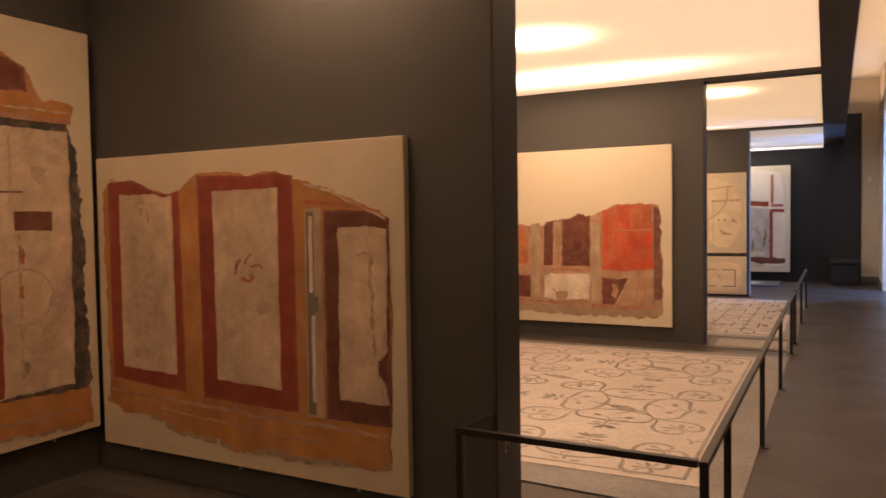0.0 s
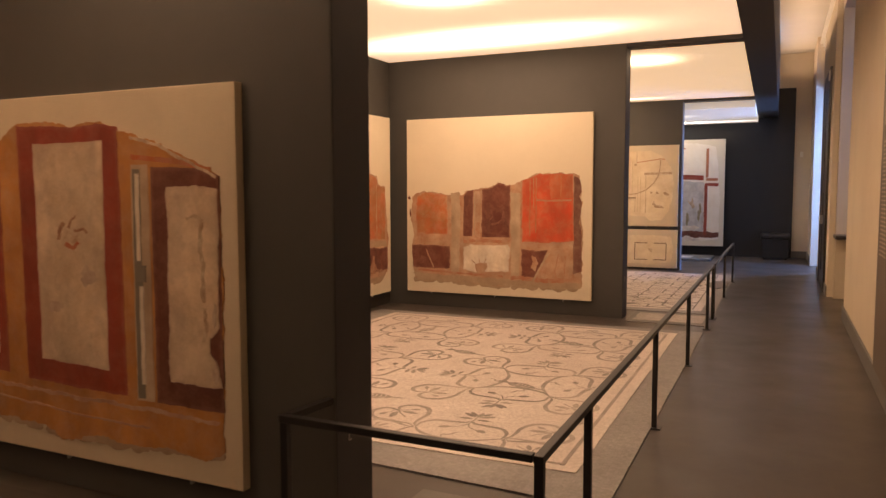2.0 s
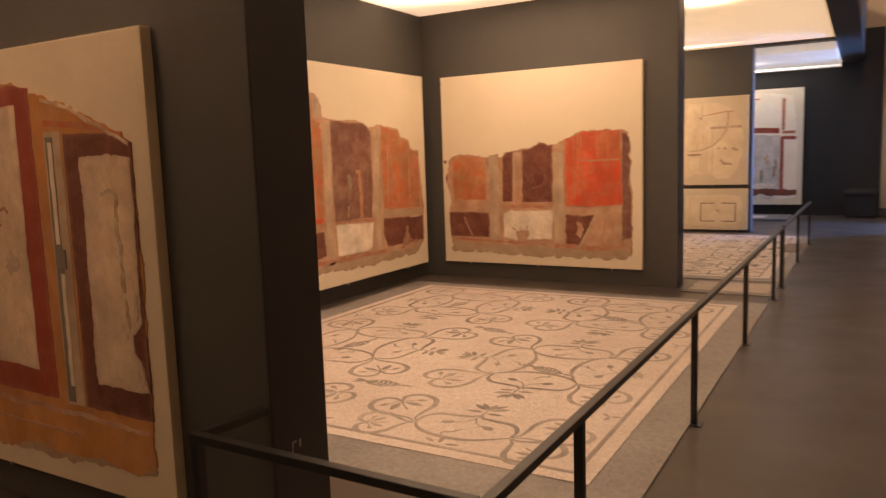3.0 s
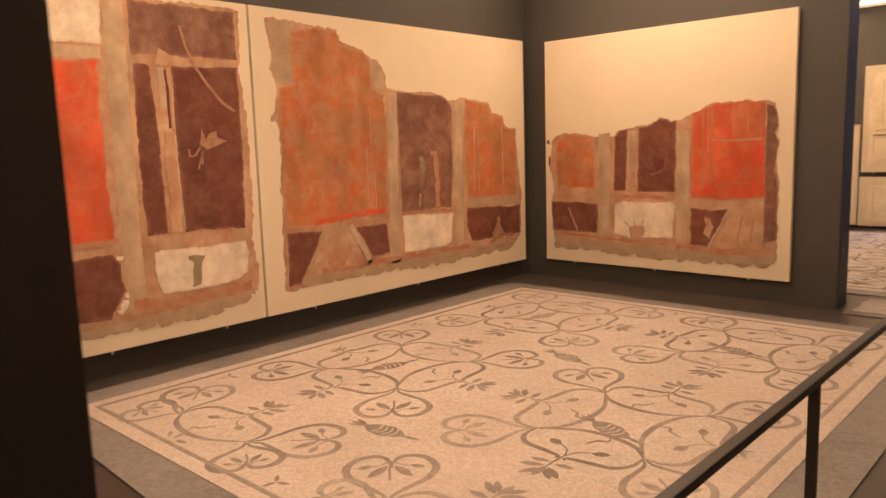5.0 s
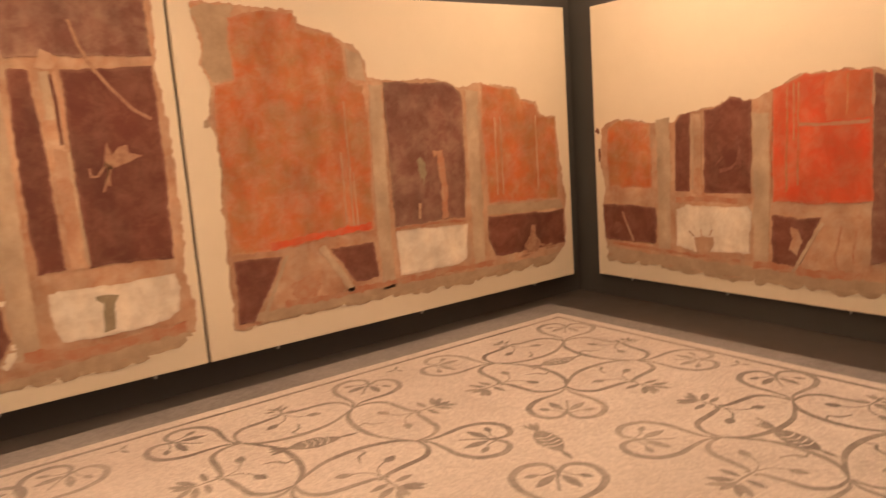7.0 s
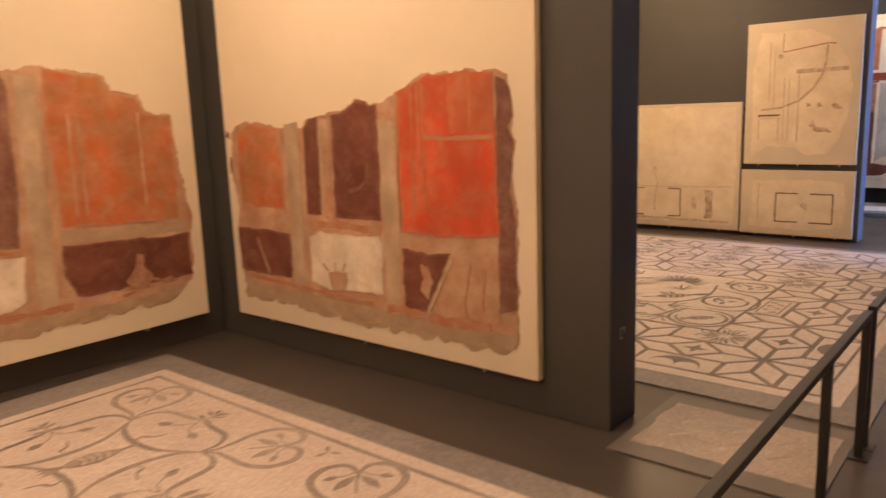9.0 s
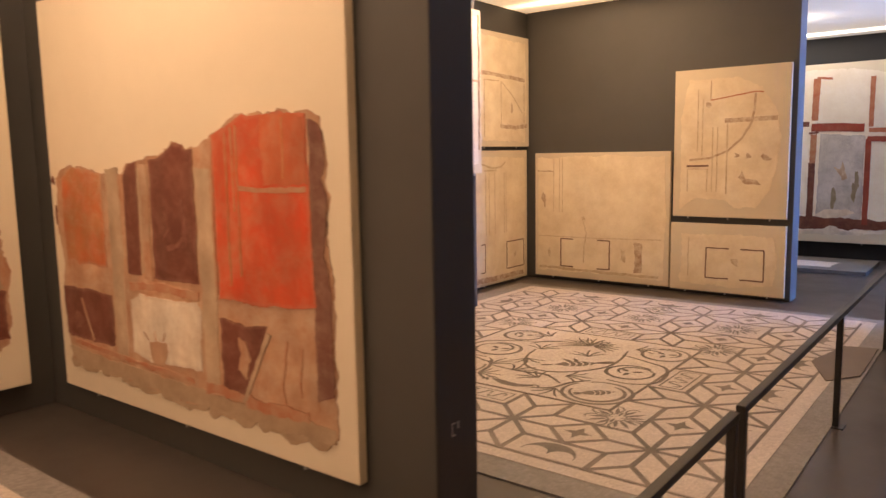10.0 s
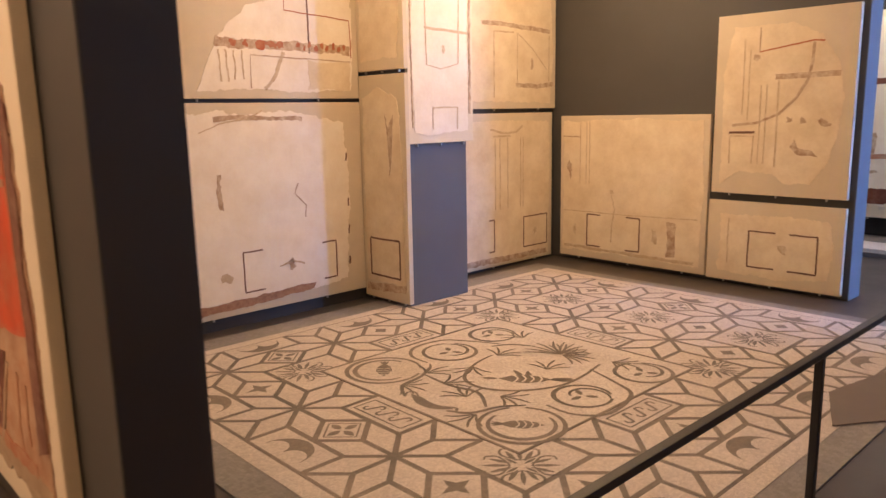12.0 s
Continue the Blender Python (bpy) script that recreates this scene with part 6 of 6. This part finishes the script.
for i in range(-1, 4):
    for j in range(-1, 5):
        x, y = SX[0] + SD * (i + 0.5), SY[0] + SD * (j + 0.5)
        if abs(x - MIX) < PH - 0.02 and abs(y - MIY) < PH - 0.02:
            continue
        poly = clip([(x + u, y + v) for u, v in big_poly], FX0 + 0.001, FX1 - 0.001, FY0 + 0.001, FY1 - 0.001)
        if not poly:
            continue
        if len(poly) == 4 and -1 < i < 3 and -1 < j < 4:
            shared("large_square_tile", big_tile, star, pose(x - CX, y - CY, ZS))
            if not covered(x, y):
                shared("flower_motif", flower, star, pose(x - CX, y - CY, ZS + 0.0042))
            else:
                ex, ey = x - MIX, y - MIY
                if abs(abs(ex) - abs(ey)) < 0.1:
                    shared("flower_motif", flower, star, pose(x + math.copysign(0.07, ex) - CX, y + math.copysign(0.07, ey) - CY, ZS + 0.0034))
                else:
                    if abs(ex) > abs(ey):
                        shared("braid_motif", braid, star, pose(x + math.copysign(SA / 2, ex) - CX, y - CY, ZS + 0.0042, 0, 0, 90))
                    else:
                        shared("braid_motif", braid, star, pose(x - CX, y + math.copysign(SA / 2, ey) - CY, ZS + 0.0042))
        else:
            shared("edge_tile", tile("edge_tile", [(u - x, v - y) for u, v in poly]), star, pose(x - CX, y - CY, ZS))
            ins = sum(u for u, v in poly) / len(poly) - x, sum(v for u, v in poly) / len(poly) - y
            if (-1 < i < 3) != (-1 < j < 4):
                a = 0 if ins[1] > 0.05 else 180 if ins[1] < -0.05 else -90 if ins[0] > 0 else 90
                shared("crescent_motif", crescent, star, pose(x + ins[0] - CX, y + ins[1] - CY, ZS + 0.0042, 0, 0, a))
# scroll panel
panel_z = 0.0182
bm = bmesh.new()
box(bm, MIX - PH - CX, MIX + PH - CX, MIY - PH - CY, MIY + PH - CY, 0.0138, panel_z)
scroll_panel = part("scroll_panel", bm, T_LIGHT, star, "pale square panel with acanthus scrolls")
bm = bmesh.new()
for w0, w1 in ((PH - 0.018, PH),):
    for x0, x1, y0, y1 in ((-w1, w1, -w1, -w0), (-w1, w1, w0, w1), (-w1, -w0, -w0, w0), (w0, w1, -w0, w0)):
        box(bm, MIX - CX + x0, MIX - CX + x1, MIY - CY + y0, MIY - CY + y1, panel_z - 0.002, panel_z + 0.0014)
part("border_line", bm, T_DARK2, scroll_panel)
bm = bmesh.new()
leaf(bm, 0.0, 0, 0, 0.11, 0.036)
dark_leaf = mesh_of("leaf", bm, T_DARK2)


bm = bmesh.new()
ribbon(bm, spline([(0.0, 0.0), (0.055, 0.0), (0.10, 0.026)], 4), 0.006, 0.017)
blade = mesh_of("acanthus_leaf", bm, T_DARK2)


def leaf_spray(x, y, turn, count, length, spread):
    """Slender acanthus leaves that fan out from one foot, bent to either side."""
    for k in range(count):
        a = spread * (k / (count - 1) - 0.5)
        n = length * (1.0 - 0.35 * abs(a) / spread) / 0.10
        flip = 1 if a > 0 else -1
        shared("acanthus_leaf", blade, star, pose(x - CX, y - CY, ZP + 0.0006 + 0.0002 * k, 0, 0, turn + math.degrees(a)) @ Matrix.Diagonal((n, flip, 1, 1)))


ZP = panel_z + 0.0018
# roundels: place, radius, direction of the winding, with a second ring or not
for x, y, rad, turn, double in ((-2.90, 11.84, 0.235, 1, True), (-2.86, 12.38, 0.18, -1, False), (-2.92, 12.87, 0.165, 1, False), (-1.70, 12.92, 0.175, -1, False), (-1.74, 12.35, 0.165, 1, False), (-1.73, 11.81, 0.225, -1, True)):
    start = 0.9 if turn > 0 else 2.2
    bm = bmesh.new()
    ribbon(bm, [(rad * math.cos(start + turn * 5.9 * k / 30), rad * math.sin(start + turn * 5.9 * k / 30)) for k in range(31)], 0.018, 0.030)
    rd = shared("scroll_roundel", mesh_of("scroll_roundel", bm, T_DARK2), star, pose(x - CX, y - CY, ZP))
    bm = bmesh.new()
    if double:
        ribbon(bm, [(rad * 0.78 * math.cos(start + turn * (0.9 + 4.4 * k / 26)), rad * 0.78 * math.sin(start + turn * (0.9 + 4.4 * k / 26))) for k in range(27)], 0.014, 0.032)
        shared("inner_ring", mesh_of("inner_ring", bm, T_DARK2), rd, pose(0, 0, 0.0002))
        o = shared("oval_motif", mesh_of("oval_motif", oval_dark(), T_DARK2), rd, pose(0, 0, 0.0004, 0, 0, -40 * turn))
        shared("pale_bars", oval_bars, o, pose(0.02, 0, 0.0002))
        for b in (160, 180, 200):
            shared("leaf", dark_leaf, o, pose(-0.09, 0, 0.0001, 0, 0, b) @ Matrix.Diagonal((0.7, 0.6, 1, 1)))
    else:
        ribbon(bm, [(rad * (0.95 - 0.55 * k / 20) * math.cos(start + turn * (5.9 + 3.4 * k / 20)), rad * (0.95 - 0.55 * k / 20) * math.sin(start + turn * (5.9 + 3.4 * k / 20))) for k in range(21)], 0.012, 0.024)
        shared("spiral_motif", mesh_of("spiral_motif", bm, T_DARK2), rd, pose(0, 0, 0.0002))
        for b in (30, 150, 265):
            shared("leaf", dark_leaf, rd, pose(0.012 * math.cos(radians(b)), 0.012 * math.sin(radians(b)), 0.0004, 0, 0, b) @ Matrix.Diagonal((0.75, 1.1, 1, 1)))
# sprays of acanthus along the stems, and the large one above the middle
for x, y, a in ((-2.57, 12.54, 100), (-2.53, 12.27, -60), (-2.07, 12.02, 20), (-1.99, 11.74, -95), (-1.95, 12.95, 15), (-2.70, 12.96, 165), (-2.62, 11.74, 20), (-2.66, 11.98, 95), (-2.16, 12.55, 120), (-2.20, 11.88, 160), (-2.45, 11.93, 60)):
    leaf_spray(x, y, a, 5, 0.19, 1.8)
for x, y, a, count, length in ((-2.28, 12.84, 150, 6, 0.30), (-2.26, 12.84, 30, 5, 0.22), (-2.30, 12.86, 90, 5, 0.22)):
    leaf_spray(x, y, a, count + 2, length, 1.9)
# calyx at the foot of the stems
bm = bmesh.new()
bm.faces.new([bm.verts.new((x, y, 0)) for x, y in spline([(-0.17, 0.02), (-0.12, -0.01), (-0.04, -0.05), (0.06, -0.05), (0.13, -0.01), (0.17, 0.04), (0.12, 0.03), (0.03, 0.012), (-0.08, 0.03)], 4)])
for s in (1, -1):
    ribbon(bm, spline([(s * 0.10, 0.02), (s * 0.17, 0.055), (s * 0.20, 0.02), (s * 0.17, -0.01)], 4), 0.008, 0.018)
shared("calyx_motif", mesh_of("calyx_motif", bm, T_DARK2), star, pose(-2.30 - CX, 11.67 - CY, ZP + 0.0004))
# oval with wing-like leaves in the middle
o = shared("oval_motif", mesh_of("oval_motif", oval_dark(), T_DARK2), star, pose(-2.15 - CX, 12.33 - CY, ZP + 0.0004, 0, 0, 40) @ Matrix.Scale(1.35, 4))
shared("pale_bars", oval_bars, o, pose(0.0, 0, 0.0003))
for x, a, size in ((0.10, 0, 1.3), (0.10, 9, 1.1), (0.10, -9, 1.1), (0.0, 115, 1.2), (0.02, 95, 1.0), (-0.12, 180, 0.7)):
    shared("leaf", dark_leaf, o, pose(x, 0, 0.0002, 0, 0, a) @ Matrix.Diagonal((size, 0.8, 1, 1)))
# winding stems
for pts in ([(-1.98, 12.86), (-1.93, 12.62), (-1.93, 12.38), (-2.05, 12.16), (-2.24, 12.04), (-2.43, 12.09), (-2.56, 12.32), (-2.60, 12.52)], [(-1.97, 12.74), (-1.74, 12.66), (-1.55, 12.55), (-1.49, 12.24), (-1.62, 12.10), (-1.80, 12.10)], [(-2.72, 12.74), (-2.92, 12.64), (-3.08, 12.52), (-3.10, 12.28), (-2.98, 12.14), (-2.80, 12.12)],
            [(-2.73, 12.08), (-2.64, 11.92), (-2.60, 11.74), (-2.46, 11.64)], [(-2.14, 11.66), (-2.02, 11.74), (-1.97, 11.90), (-1.88, 12.02)], [(-2.66, 11.96), (-2.40, 11.94), (-2.20, 11.97), (-2.02, 11.85)], [(-2.52, 12.86), (-2.66, 12.78), (-2.73, 12.66)]):
    bm = bmesh.new()
    ribbon(bm, [(x - CX, y - CY) for x, y in spline(pts)], 0.015, 0.028)
    shared("stem_motif", mesh_of("stem_motif", bm, T_DARK2), star, pose(0, 0, ZP + 0.0010))
# plain filling where the corner of the pavement is lost
bm = bmesh.new()
slab(bm, torn([(x - CX, y - CY) for x, y in ((-0.60, 12.90), (-0.43, 13.15), (-0.43, 14.0), (-0.66, 13.95), (-0.78, 13.36))], 0.006, 4.0), 0.0135, 0.0195)
part("plain_filling", bm, mat("taupe_filling_mortar", (0.155, 0.12, 0.095), (0.125, 0.097, 0.078), 0.6, 4, 0.6, 0.1), star, "smooth dark taupe filling")

# fragment of paving in the far room
d4 = root("floor_mosaic", pose(-2.4, 18.3, 0), "grey floor slab with a pale mosaic fragment by the end wall", "mosaic", "floor mosaics")
bm = bmesh.new()
box(bm, -1.5, 1.35, -0.55, 0.6, 0.0005, 0.05, 0.004)
part("slab", bm, T_SLAB, d4)
bm = bmesh.new()
slab(bm, torn([(-1.2, -0.3), (0.9, -0.32), (0.95, 0.15), (-1.2, 0.2)], 0.03, 3.0), 0.049, 0.054)
part("inlay", bm, T_LIGHT, d4)

# small wall marks at the ends of the partitions
for nm, x, y in (("wall_mark", -1.3855, 3.52), ("wall_mark", -1.3875, 9.83)):
    bm = bmesh.new()
    for dy, dz, w, h in ((-0.022, 0.0, 0.006, 0.055), (-0.010, 0.025, 0.018, 0.006), (-0.010, -0.025, 0.018, 0.006), (0.018, 0.012, 0.010, 0.03)):
        box(bm, 0.0, 0.0015, dy - w / 2, dy + w / 2, dz - h / 2, dz + h / 2)
    ob = tagged(link(nm, bm, M_MARK), "small pale stencilled mark on the partition end", "mark")
    ob.matrix_world = pose(x, y, 0.47)
